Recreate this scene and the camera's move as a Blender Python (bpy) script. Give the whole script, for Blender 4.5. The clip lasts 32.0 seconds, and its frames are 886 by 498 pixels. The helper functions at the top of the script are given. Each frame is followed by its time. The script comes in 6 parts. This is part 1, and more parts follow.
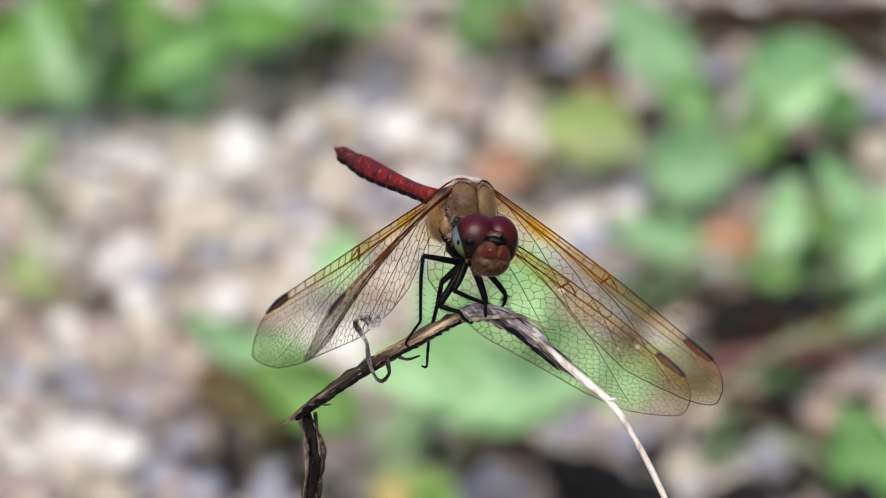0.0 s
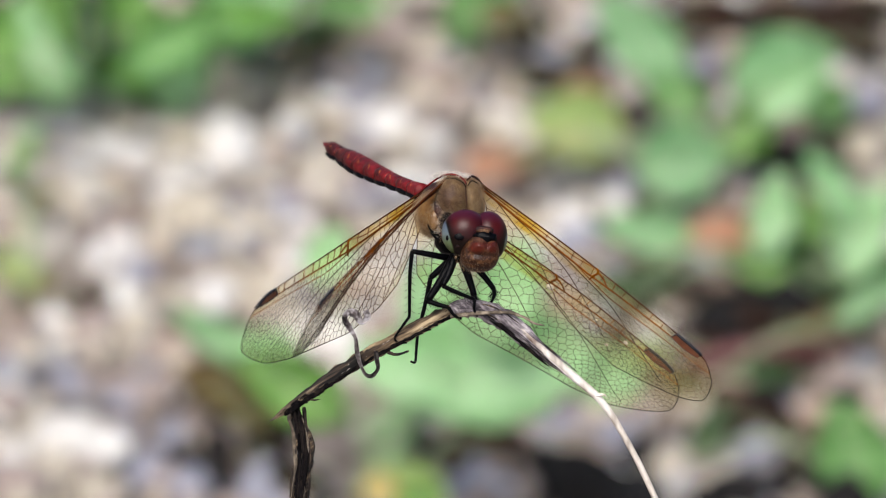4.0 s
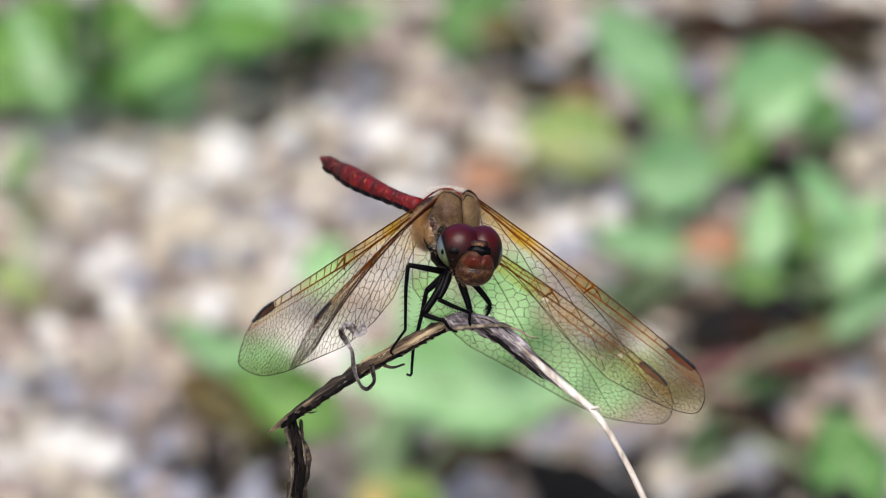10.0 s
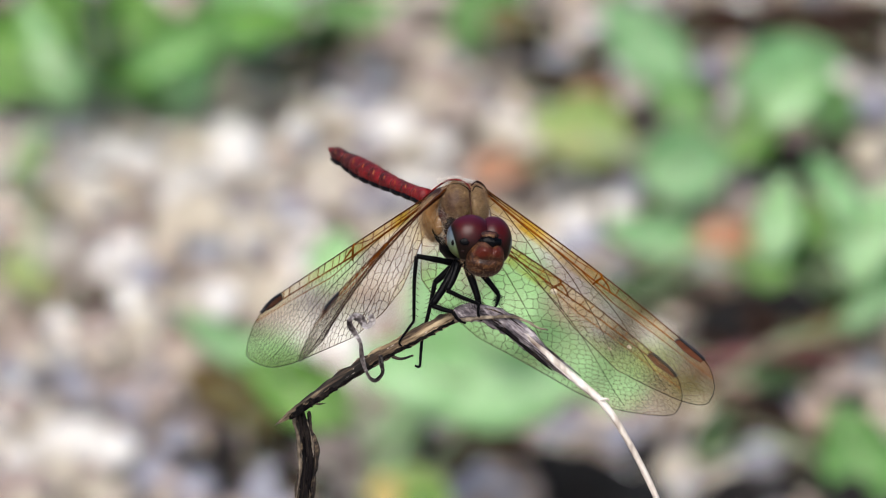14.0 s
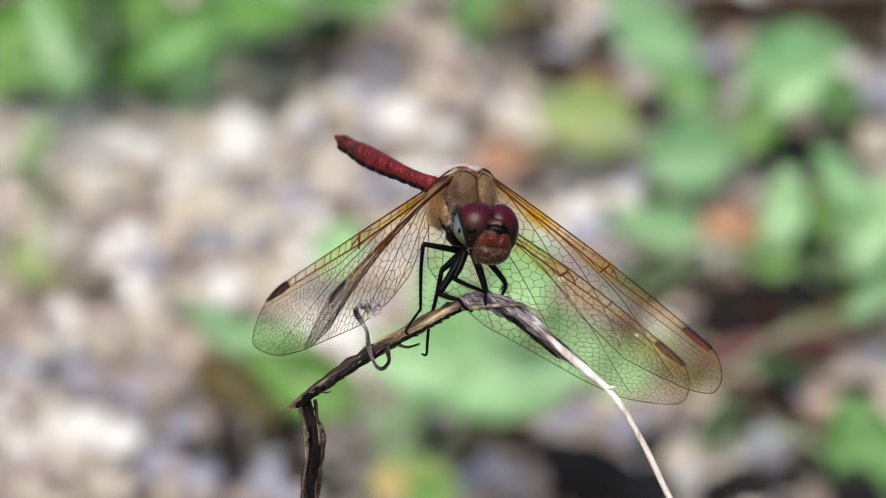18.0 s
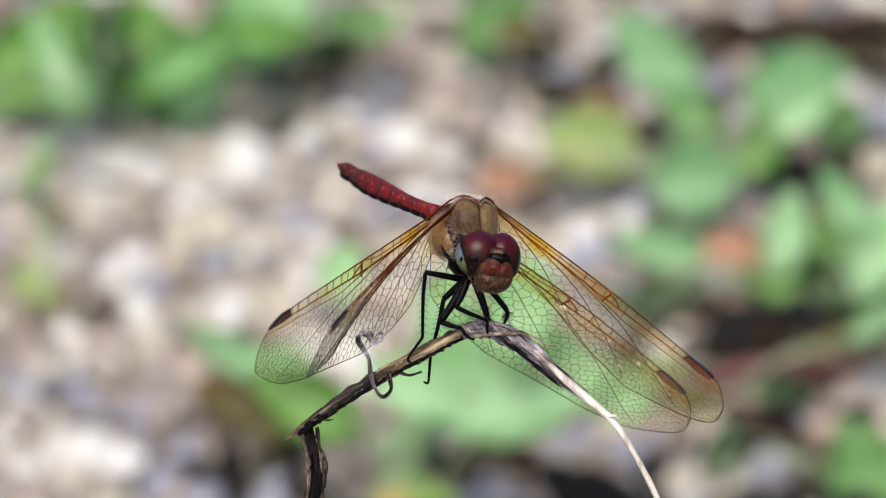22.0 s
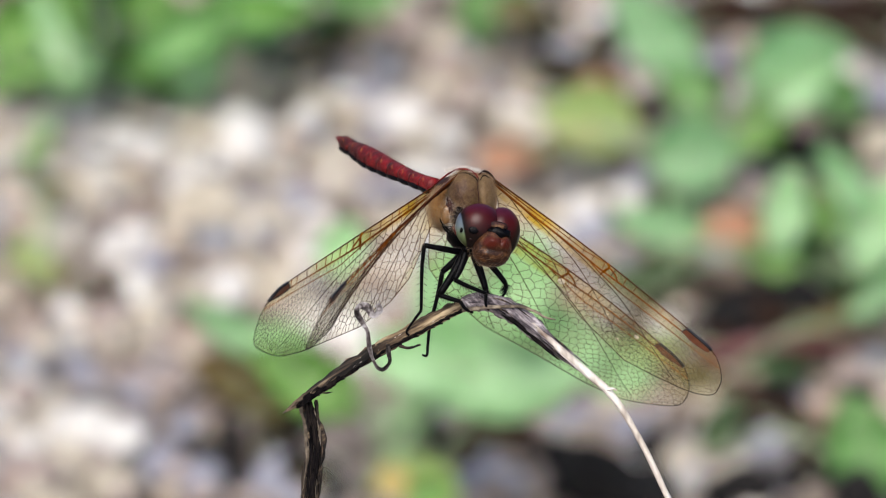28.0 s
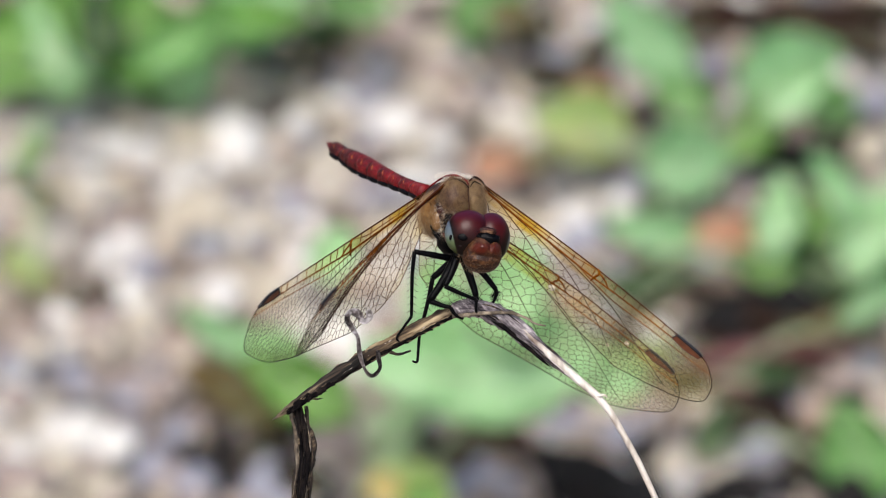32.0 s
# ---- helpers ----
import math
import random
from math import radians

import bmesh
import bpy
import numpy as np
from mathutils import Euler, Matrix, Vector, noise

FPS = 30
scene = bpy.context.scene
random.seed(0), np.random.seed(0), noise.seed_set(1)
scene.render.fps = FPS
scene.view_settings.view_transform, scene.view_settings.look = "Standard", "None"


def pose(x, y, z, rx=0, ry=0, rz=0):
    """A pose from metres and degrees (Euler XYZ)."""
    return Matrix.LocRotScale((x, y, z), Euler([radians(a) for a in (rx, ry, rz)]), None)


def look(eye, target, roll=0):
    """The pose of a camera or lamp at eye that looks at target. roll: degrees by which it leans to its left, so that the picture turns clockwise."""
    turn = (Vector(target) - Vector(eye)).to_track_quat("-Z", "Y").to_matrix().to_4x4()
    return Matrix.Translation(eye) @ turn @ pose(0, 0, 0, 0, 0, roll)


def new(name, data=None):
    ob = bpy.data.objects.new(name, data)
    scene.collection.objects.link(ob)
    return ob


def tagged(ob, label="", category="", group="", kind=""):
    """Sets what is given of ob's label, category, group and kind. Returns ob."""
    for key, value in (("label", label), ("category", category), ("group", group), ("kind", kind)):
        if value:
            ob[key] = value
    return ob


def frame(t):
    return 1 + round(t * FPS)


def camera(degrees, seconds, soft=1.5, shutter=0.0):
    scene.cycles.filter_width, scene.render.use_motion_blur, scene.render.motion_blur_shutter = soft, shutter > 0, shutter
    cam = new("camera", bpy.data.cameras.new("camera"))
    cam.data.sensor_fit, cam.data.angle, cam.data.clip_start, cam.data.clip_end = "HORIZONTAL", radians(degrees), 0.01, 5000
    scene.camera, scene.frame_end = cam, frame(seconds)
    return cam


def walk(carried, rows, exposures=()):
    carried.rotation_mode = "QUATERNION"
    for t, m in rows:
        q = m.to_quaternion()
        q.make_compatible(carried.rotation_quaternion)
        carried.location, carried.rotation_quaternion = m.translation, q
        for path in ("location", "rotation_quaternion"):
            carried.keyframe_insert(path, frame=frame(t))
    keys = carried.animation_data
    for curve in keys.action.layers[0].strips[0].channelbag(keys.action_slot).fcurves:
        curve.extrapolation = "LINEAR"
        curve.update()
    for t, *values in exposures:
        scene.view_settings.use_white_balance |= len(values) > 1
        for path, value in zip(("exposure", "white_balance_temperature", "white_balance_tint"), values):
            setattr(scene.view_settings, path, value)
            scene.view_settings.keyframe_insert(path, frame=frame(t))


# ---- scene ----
# The camera: a long macro lens half a metre from the insect, held by hand.
cam = camera(10.3, 32.0, soft=1.1)
walk(cam, [
    (0.0, pose(0.00008, -0.45089, 0.50994, 65.138, 0.171, 0.049)),
    (0.5, pose(0.00004, -0.45093, 0.51011, 65.050, 0.377, -0.071)),
    (1.0, pose(-0.00006, -0.45030, 0.50969, 65.031, 0.067, 0.076)),
    (1.5, pose(-0.00020, -0.45125, 0.51014, 65.061, 0.191, -0.048)),
    (2.0, pose(0.00011, -0.45140, 0.50997, 64.983, 0.241, -0.067)),
    (2.5, pose(0.00004, -0.45050, 0.50956, 65.000, 0.179, -0.059)),
    (3.0, pose(-0.00019, -0.45116, 0.51019, 64.987, 0.269, -0.140)),
    (3.5, pose(-0.00006, -0.45106, 0.51019, 65.070, 0.002, -0.027)),
    (5.5, pose(-0.00004, -0.45205, 0.51050, 65.068, 0.109, -0.104)),
    (6.0, pose(0.00000, -0.45243, 0.51082, 65.101, 0.044, -0.053)),
    (6.5, pose(0.00003, -0.45117, 0.51026, 65.099, 0.039, -0.065)),
    (7.0, pose(-0.00014, -0.45188, 0.51061, 65.095, 0.089, -0.105)),
    (7.5, pose(-0.00011, -0.45191, 0.51067, 65.089, 0.041, -0.070)),
    (8.0, pose(0.00015, -0.45235, 0.51062, 65.075, 0.084, -0.097)),
    (8.5, pose(0.00005, -0.45246, 0.51091, 65.059, 0.018, -0.081)),
    (9.0, pose(0.00004, -0.45279, 0.51121, 65.132, -0.056, -0.068)),
    (9.5, pose(-0.00001, -0.45416, 0.51207, 65.163, -0.045, -0.038)),
    (10.0, pose(-0.00016, -0.45444, 0.51217, 65.185, -0.044, -0.078)),
    (10.5, pose(-0.00033, -0.45403, 0.51199, 65.240, -0.018, -0.067)),
    (11.0, pose(0.00008, -0.45386, 0.51150, 65.162, 0.048, -0.135)),
    (11.5, pose(0.00007, -0.45262, 0.51089, 64.786, -0.011, -0.007)),
    (12.0, pose(0.00005, -0.45269, 0.51085, 64.908, 0.113, -0.071)),
    (12.5, pose(0.00003, -0.45289, 0.51099, 64.939, 0.016, -0.044)),
    (13.0, pose(-0.00001, -0.45312, 0.51126, 65.002, -0.010, 0.003)),
    (13.5, pose(0.00011, -0.45331, 0.51133, 65.074, 0.029, 0.025)),
    (15.5, pose(-0.00008, -0.45323, 0.51134, 65.141, -0.002, 0.055)),
    (16.0, pose(0.00032, -0.45374, 0.51120, 64.936, -0.046, -0.041)),
    (16.5, pose(-0.00001, -0.45316, 0.51095, 64.976, 0.029, 0.056)),
    (17.0, pose(0.00006, -0.45293, 0.51110, 64.998, 0.070, 0.121)),
    (17.5, pose(0.00008, -0.45230, 0.51077, 64.998, 0.078, 0.063)),
    (18.0, pose(-0.00013, -0.45193, 0.51036, 65.008, 0.046, 0.081)),
    (18.5, pose(-0.00023, -0.45222, 0.51087, 65.045, 0.040, 0.129)),
    (19.0, pose(-0.00010, -0.45389, 0.51180, 65.075, 0.133, 0.092)),
    (19.5, pose(0.00012, -0.45341, 0.51112, 64.984, 0.055, 0.182)),
    (20.0, pose(0.00020, -0.45308, 0.51081, 64.876, -0.006, 0.251)),
    (20.5, pose(0.00021, -0.45228, 0.51043, 64.895, -0.017, 0.199)),
    (21.0, pose(0.00014, -0.45273, 0.51080, 64.934, 0.085, 0.124)),
    (21.5, pose(0.00010, -0.45354, 0.51152, 65.008, 0.034, 0.133)),
    (22.0, pose(0.00001, -0.45270, 0.51187, 65.219, -0.086, 0.188)),
    (22.5, pose(0.00038, -0.45441, 0.51169, 65.027, 0.056, 0.153)),
    (23.0, pose(0.00049, -0.45392, 0.51135, 64.970, -0.027, 0.168)),
    (23.5, pose(0.00052, -0.45320, 0.51107, 64.951, -0.108, 0.176)),
    (24.0, pose(0.00046, -0.45348, 0.51144, 64.993, -0.056, 0.136)),
    (24.5, pose(0.00031, -0.45338, 0.51171, 65.068, -0.089, 0.165)),
    (25.0, pose(0.00045, -0.45428, 0.51207, 65.164, -0.119, 0.135)),
    (25.5, pose(0.00009, -0.45313, 0.51123, 64.981, -0.161, 0.170)),
    (27.5, pose(0.00041, -0.45327, 0.51138, 65.005, -0.091, 0.166)),
    (28.0, pose(0.00019, -0.45335, 0.51141, 64.983, -0.117, 0.208)),
    (28.5, pose(0.00025, -0.45287, 0.51098, 64.971, -0.057, 0.171)),
    (29.0, pose(0.00029, -0.45254, 0.51090, 65.006, -0.130, 0.152)),
    (29.5, pose(0.00047, -0.45343, 0.51149, 65.098, -0.038, 0.104)),
    (30.0, pose(0.00046, -0.45460, 0.51193, 65.056, -0.006, 0.027)),
    (30.5, pose(0.00059, -0.45324, 0.51133, 65.057, -0.110, 0.087)),
    (31.0, pose(0.00060, -0.45363, 0.51149, 65.070, -0.129, 0.142)),
    (31.5, pose(0.00035, -0.45269, 0.51094, 65.063, -0.111, 0.150)),
    (32.0, pose(0.00056, -0.45339, 0.51143, 65.056, -0.176, 0.158)),
])
cam.data.dof.use_dof = True
cam.data.dof.focus_distance = 0.4995
cam.data.dof.aperture_fstop = 33.0
scene.view_settings.exposure = 0.03

# Bright, thinly clouded daylight.
world = bpy.data.worlds.new("sky")
scene.world = world
world.use_nodes = True
sky = world.node_tree.nodes.new("ShaderNodeTexSky")
sky.sky_type, sky.sun_disc = "NISHITA", False
sky.sun_elevation, sky.sun_rotation = radians(58), radians(200)
sky.air_density, sky.dust_density = 1.0, 4.0
back = world.node_tree.nodes["Background"]
world.node_tree.links.new(sky.outputs[0], back.inputs[0])
back.inputs[1].default_value = 0.15
lamp = bpy.data.lights.new("sun", "SUN")
lamp.energy, lamp.angle, lamp.color = 2.6, radians(35), (1.0, 0.97, 0.94)
sun = new("sun", lamp)
sun.matrix_world = look((-0.35, -0.9, 1.6), (0, 0, 0))


# ---- materials ----
def srgb(c):
    return tuple(((v / 12.92) if v <= 0.04045 else ((v + 0.055) / 1.055) ** 2.4) for v in c) + (1.0,)


def material(name, colours, scale=300.0, rough=0.6, bump=0.3, fine=6.0, spec=0.5, stretch=(1, 1, 1), vary=0.0, through_light=0.0, coat=0.0, turn=0.0, tight=0.32):
    """Two scales of noise over a ramp of colours; fine relief; optionally a shift of brightness from object to object."""
    m = bpy.data.materials.new(name)
    m.use_nodes = True
    nodes, links = m.node_tree.nodes, m.node_tree.links
    shader = nodes["Principled BSDF"]
    coords = nodes.new("ShaderNodeTexCoord")
    mapping = nodes.new("ShaderNodeMapping")
    mapping.inputs["Scale"].default_value = stretch
    grain = nodes.new("ShaderNodeMapping")
    grain.inputs["Rotation"].default_value = (0, radians(turn), 0)
    links.new(coords.outputs["Object"], grain.inputs[0])
    links.new(grain.outputs[0], mapping.inputs[0])
    large, small = nodes.new("ShaderNodeTexNoise"), nodes.new("ShaderNodeTexNoise")
    for node, k in ((large, 1.0), (small, fine)):
        node.inputs["Scale"].default_value = scale * k
        node.inputs["Detail"].default_value = 5.0
        links.new(mapping.outputs[0], node.inputs["Vector"])
    mix = nodes.new("ShaderNodeMath")
    mix.operation = "MULTIPLY_ADD"
    mix.inputs[1].default_value, mix.inputs[2].default_value = 0.35, 0.0
    links.new(small.outputs["Fac"], mix.inputs[0])
    add = nodes.new("ShaderNodeMath")
    add.operation = "MULTIPLY_ADD"
    add.inputs[1].default_value = 0.65
    links.new(large.outputs["Fac"], add.inputs[0])
    links.new(mix.outputs[0], add.inputs[2])
    ramp = nodes.new("ShaderNodeValToRGB")
    last = len(colours) - 1
    while len(ramp.color_ramp.elements) < len(colours):
        ramp.color_ramp.elements.new(0.5)
    for n, c in enumerate(colours):
        ramp.color_ramp.elements[n].position = 0.5 + tight * (n / max(last, 1) - 0.5)
        ramp.color_ramp.elements[n].color = srgb(c)
    links.new(add.outputs[0], ramp.inputs[0])
    colour = ramp.outputs[0]
    if vary:
        info = nodes.new("ShaderNodeObjectInfo")
        span = nodes.new("ShaderNodeMapRange")
        span.inputs[3].default_value, span.inputs[4].default_value = 1 - vary, 1 + vary
        links.new(info.outputs["Random"], span.inputs[0])
        hsv = nodes.new("ShaderNodeHueSaturation")
        links.new(span.outputs[0], hsv.inputs["Value"])
        links.new(colour, hsv.inputs["Color"])
        colour = hsv.outputs[0]
    links.new(colour, shader.inputs["Base Color"])
    shader.inputs["Roughness"].default_value = rough
    shader.inputs["Specular IOR Level"].default_value = spec
    shader.inputs["Coat Weight"].default_value = coat
    shader.inputs["Coat Roughness"].default_value = 0.12
    if bump:
        relief = nodes.new("ShaderNodeBump")
        relief.inputs["Strength"].default_value = bump
        relief.inputs["Distance"].default_value = 0.15 / scale
        links.new(small.outputs["Fac"], relief.inputs["Height"])
        links.new(relief.outputs[0], shader.inputs["Normal"])
    if through_light:
        glow = nodes.new("ShaderNodeBsdfTranslucent")
        links.new(colour, glow.inputs[0])
        both = nodes.new("ShaderNodeMixShader")
        both.inputs[0].default_value = through_light
        links.new(shader.outputs[0], both.inputs[1])
        links.new(glow.outputs[0], both.inputs[2])
        links.new(both.outputs[0], nodes["Material Output"].inputs[0])
    return m


def island_material(name, colours, rough=0.8):
    """For joined loose pieces: each piece takes its own colour."""
    m = bpy.data.materials.new(name)
    m.use_nodes = True
    nodes, links = m.node_tree.nodes, m.node_tree.links
    shader = nodes["Principled BSDF"]
    geo, ramp = nodes.new("ShaderNodeNewGeometry"), nodes.new("ShaderNodeValToRGB")
    while len(ramp.color_ramp.elements) < len(colours):
        ramp.color_ramp.elements.new(0.5)
    for n, c in enumerate(colours):
        ramp.color_ramp.elements[n].position = n / len(colours)
        ramp.color_ramp.elements[n].color = srgb(c)
    ramp.color_ramp.interpolation = "CONSTANT"
    links.new(geo.outputs["Random Per Island"], ramp.inputs[0])
    coords, noisy = nodes.new("ShaderNodeTexCoord"), nodes.new("ShaderNodeTexNoise")
    noisy.inputs["Scale"].default_value, noisy.inputs["Detail"].default_value = 700.0, 6.0
    links.new(coords.outputs["Object"], noisy.inputs["Vector"])
    span = nodes.new("ShaderNodeMapRange")
    span.inputs[3].default_value, span.inputs[4].default_value = 0.7, 1.3
    links.new(noisy.outputs["Fac"], span.inputs[0])
    hsv = nodes.new("ShaderNodeHueSaturation")
    links.new(span.outputs[0], hsv.inputs["Value"])
    links.new(ramp.outputs[0], hsv.inputs["Color"])
    links.new(hsv.outputs[0], shader.inputs["Base Color"])
    relief = nodes.new("ShaderNodeBump")
    relief.inputs["Strength"].default_value, relief.inputs["Distance"].default_value = 0.5, 0.0004
    links.new(noisy.outputs["Fac"], relief.inputs["Height"])
    links.new(relief.outputs[0], shader.inputs["Normal"])
    shader.inputs["Roughness"].default_value = rough
    return m


SOIL = material("soil", [(0.30, 0.26, 0.24), (0.49, 0.44, 0.41), (0.66, 0.61, 0.57)], 45, 0.95, 0.8, 9)
GRIT = island_material("grit", [(0.76, 0.71, 0.64), (0.60, 0.55, 0.50), (0.86, 0.85, 0.82), (0.50, 0.49, 0.50), (0.66, 0.58, 0.51), (0.50, 0.45, 0.41), (0.80, 0.77, 0.71), (0.58, 0.59, 0.62)])
STONE_WHITE = material("white_stone", [(0.74, 0.72, 0.69), (0.86, 0.845, 0.82), (0.95, 0.945, 0.93)], 120, 0.8, 0.5, vary=0.05)
STONE_BEIGE = material("beige_stone", [(0.565, 0.525, 0.46), (0.73, 0.69, 0.615), (0.83, 0.80, 0.74)], 120, 0.85, 0.5, vary=0.1)
STONE_PINK = material("pink_stone", [(0.47, 0.405, 0.385), (0.615, 0.555, 0.525), (0.725, 0.675, 0.645)], 120, 0.85, 0.5, vary=0.1)
STONE_GREY = material("grey_stone", [(0.41, 0.41, 0.45), (0.57, 0.57, 0.62), (0.71, 0.71, 0.76)], 120, 0.8, 0.5, vary=0.12)
# near black: its pieces also stand in for shade under the weeds
STONE_DARK_SHADE = material("dark_shade_stone", [(0.04, 0.035, 0.035), (0.07, 0.06, 0.06), (0.12, 0.10, 0.10)], 120, 0.9, 0.5, vary=0.1, spec=0.42)
LEAF_GREEN = material("green_leaf", [(0.36, 0.56, 0.24), (0.54, 0.75, 0.44), (0.68, 0.86, 0.58)], 75, 0.5, 0.25, vary=0.12, through_light=0.3)
LEAF_PALE = material("pale_green_leaf", [(0.60, 0.80, 0.53), (0.74, 0.90, 0.69), (0.85, 0.96, 0.80)], 75, 0.5, 0.25, vary=0.05, through_light=0.16)
LEAF_YELLOW = material("yellow_leaf", [(0.62, 0.74, 0.42), (0.78, 0.87, 0.58), (0.92, 0.80, 0.60)], 75, 0.55, 0.25, vary=0.08, through_light=0.3)
LEAF_CREAM = material("cream_yellow_leaf", [(0.78, 0.72, 0.42), (0.90, 0.82, 0.54), (0.93, 0.84, 0.62)], 90, 0.55, 0.25, through_light=0.2)
LEAF_OLIVE = material("olive_leaf", [(0.38, 0.30, 0.16), (0.51, 0.43, 0.24), (0.58, 0.55, 0.33)], 90, 0.6, 0.3, vary=0.1, through_light=0.2)
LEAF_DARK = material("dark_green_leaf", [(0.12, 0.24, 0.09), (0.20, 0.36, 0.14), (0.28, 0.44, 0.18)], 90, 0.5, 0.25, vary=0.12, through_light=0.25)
LEAF_RED = material("red_dead_leaf", [(0.72, 0.52, 0.41), (0.86, 0.66, 0.54), (0.91, 0.75, 0.65)], 90, 0.7, 0.3, vary=0.1, through_light=0.2)
LEAF_BROWN = material("brown_dead_leaf", [(0.16, 0.10, 0.08), (0.26, 0.18, 0.14), (0.38, 0.28, 0.22)], 90, 0.9, 0.4, vary=0.15, through_light=0.1, spec=0.35)
STALK_GREEN = material("green_stalk", [(0.58, 0.64, 0.49), (0.70, 0.75, 0.61)], 90, 0.55, 0.2)
LEAF_LIME = material("lime_green_leaf", [(0.38, 0.57, 0.22), (0.58, 0.79, 0.40), (0.74, 0.90, 0.56)], 60, 0.5, 0.25, vary=0.15, through_light=0.35, tight=0.24)
LEAF_MAROON = material("dark_red_dead_leaf", [(0.18, 0.05, 0.05), (0.32, 0.10, 0.10), (0.42, 0.18, 0.16)], 90, 0.7, 0.3, vary=0.1, through_light=0.1)
TWIG_DARK = material("dark_twig", [(0.38, 0.23, 0.23), (0.52, 0.35, 0.35)], 200, 0.8, 0.4)


# ---- small builders ----
def link_mesh(name, bm, mat, smooth=True):
    me = bpy.data.meshes.new(name)
    bm.normal_update()
    bm.to_mesh(me)
    bm.free()
    if smooth:
        me.polygons.foreach_set("use_smooth", [True] * len(me.polygons))
    for one in (mat if isinstance(mat, (list, tuple)) else [mat]):
        me.materials.append(one)
    return new(name, me)


def part(name, bm, mat, parent, label="", smooth=True):
    ob = link_mesh(name, bm, mat, smooth)
    ob.parent = parent
    if label:
        tagged(ob, label)
    return ob


def glide(points, steps):
    """A Catmull-Rom curve through points (any length of tuple)."""
    p = [np.array(q, float) for q in points]
    p = [2 * p[0] - p[1]] + p + [2 * p[-1] - p[-2]]
    out = []
    for i in range(1, len(p) - 2):
        for k in range(steps):
            t = k / steps
            out.append(0.5 * (2 * p[i] + (p[i + 1] - p[i - 1]) * t + (2 * p[i - 1] - 5 * p[i] + 4 * p[i + 1] - p[i + 2]) * t * t
                              + (3 * p[i] - p[i - 1] - 3 * p[i + 1] + p[i + 2]) * t ** 3))
    out.append(p[-2])
    return out


def tube(bm, points, radii, sides=8, unit=0.001, rough=0.0, seed=0.0, flat=1.0, ridges=0, taper_ends=True):
    """A round or flattened tube along points in millimetres."""
    pts = [Vector(q) for q in points]
    rings, side = [], None
    for i, q in enumerate(pts):
        way = (pts[min(i + 1, len(pts) - 1)] - pts[max(i - 1, 0)]).normalized()
        if side is None:
            side = way.cross(Vector((0, 1, 0.01))).normalized()
        side = (side - way * side.dot(way)).normalized()
        other = way.cross(side)
        ring = []
        for k in range(sides):
            a = 2 * math.pi * k / sides
            r = radii[i]
            if rough:
                r *= 1 + rough * noise.noise(Vector((math.cos(a) * 1.7 + seed, math.sin(a) * 1.7, i * 0.45)))
            if ridges:
                r *= 1 + 0.13 * math.cos(ridges * a + 0.6 * noise.noise(Vector((seed, 0, i * 0.2))))
            ring.append(bm.verts.new((q + side * (math.cos(a) * r) + other * (math.sin(a) * r * flat)) * unit))
        rings.append(ring)
    for a, b in zip(rings, rings[1:]):
        for k in range(sides):
            bm.faces.new((a[k], a[(k + 1) % sides], b[(k + 1) % sides], b[k]))
    if taper_ends:
        bm.faces.new(rings[0][::-1])
        bm.faces.new(rings[-1])
    return rings


def ball(bm, centre, radii, rough=0.0, freq=0.5, seed=0.0, turn=None, fine=3, unit=0.001, power=1.0):
    """A rounded lump in millimetres: an ellipsoid, roughened by noise."""
    made = bmesh.ops.create_icosphere(bm, subdivisions=fine, radius=1.0)["verts"]
    for v in made:
        d = v.co.copy()
        k = 1 + rough * noise.noise(d * freq * 4 + Vector((seed, seed * 0.7, 0)))
        q = Vector([math.copysign(abs(d[n]) ** power, d[n]) * radii[n] * k for n in range(3)])
        if turn is not None:
            q = turn @ q
        v.co = (q + Vector(centre)) * unit
    return made


# ---- the ground ----
def ground():
    bm = bmesh.new()
    n, rows = 90, []
    for i in range(n + 1):
        row = []
        for j in range(n + 1):
            x, y = (i / n - 0.5) * 1.6, (j / n - 0.5) * 1.6 + 0.65
            z = 0.006 * noise.noise(Vector((x * 9, y * 9, 0))) + 0.003 * noise.noise(Vector((x * 40, y * 40, 3)))
            row.append(bm.verts.new((x, y, z - 0.004)))
        rows.append(row)
    for i in range(n):
        for j in range(n):
            bm.faces.new((rows[i][j], rows[i + 1][j], rows[i + 1][j + 1], rows[i][j + 1]))
    # the plain goes on to the horizon
    edge = [rows[i][0] for i in range(n + 1)] + [rows[n][j] for j in range(1, n + 1)] + [rows[i][n] for i in range(n - 1, -1, -1)] + [rows[0][j] for j in range(n - 1, 0, -1)]
    last = edge
    for far in (3.0, 40.0, 3000.0):
        ring = []
        for v in last:
            way = Vector((v.co.x, v.co.y - 0.65, 0)).normalized()
            ring.append(bm.verts.new((way.x * far, 0.65 + way.y * far, -0.004)))
        for k in range(len(last)):
            bm.faces.new((last[k], ring[k], ring[(k + 1) % len(last)], last[(k + 1) % len(last)]))
        last = ring
    bmesh.ops.recalc_face_normals(bm, faces=bm.faces)
    ob = link_mesh("ground", bm, SOIL)
    return tagged(ob, "bare pale brown gravelly soil", "ground", kind="structure")


ground()


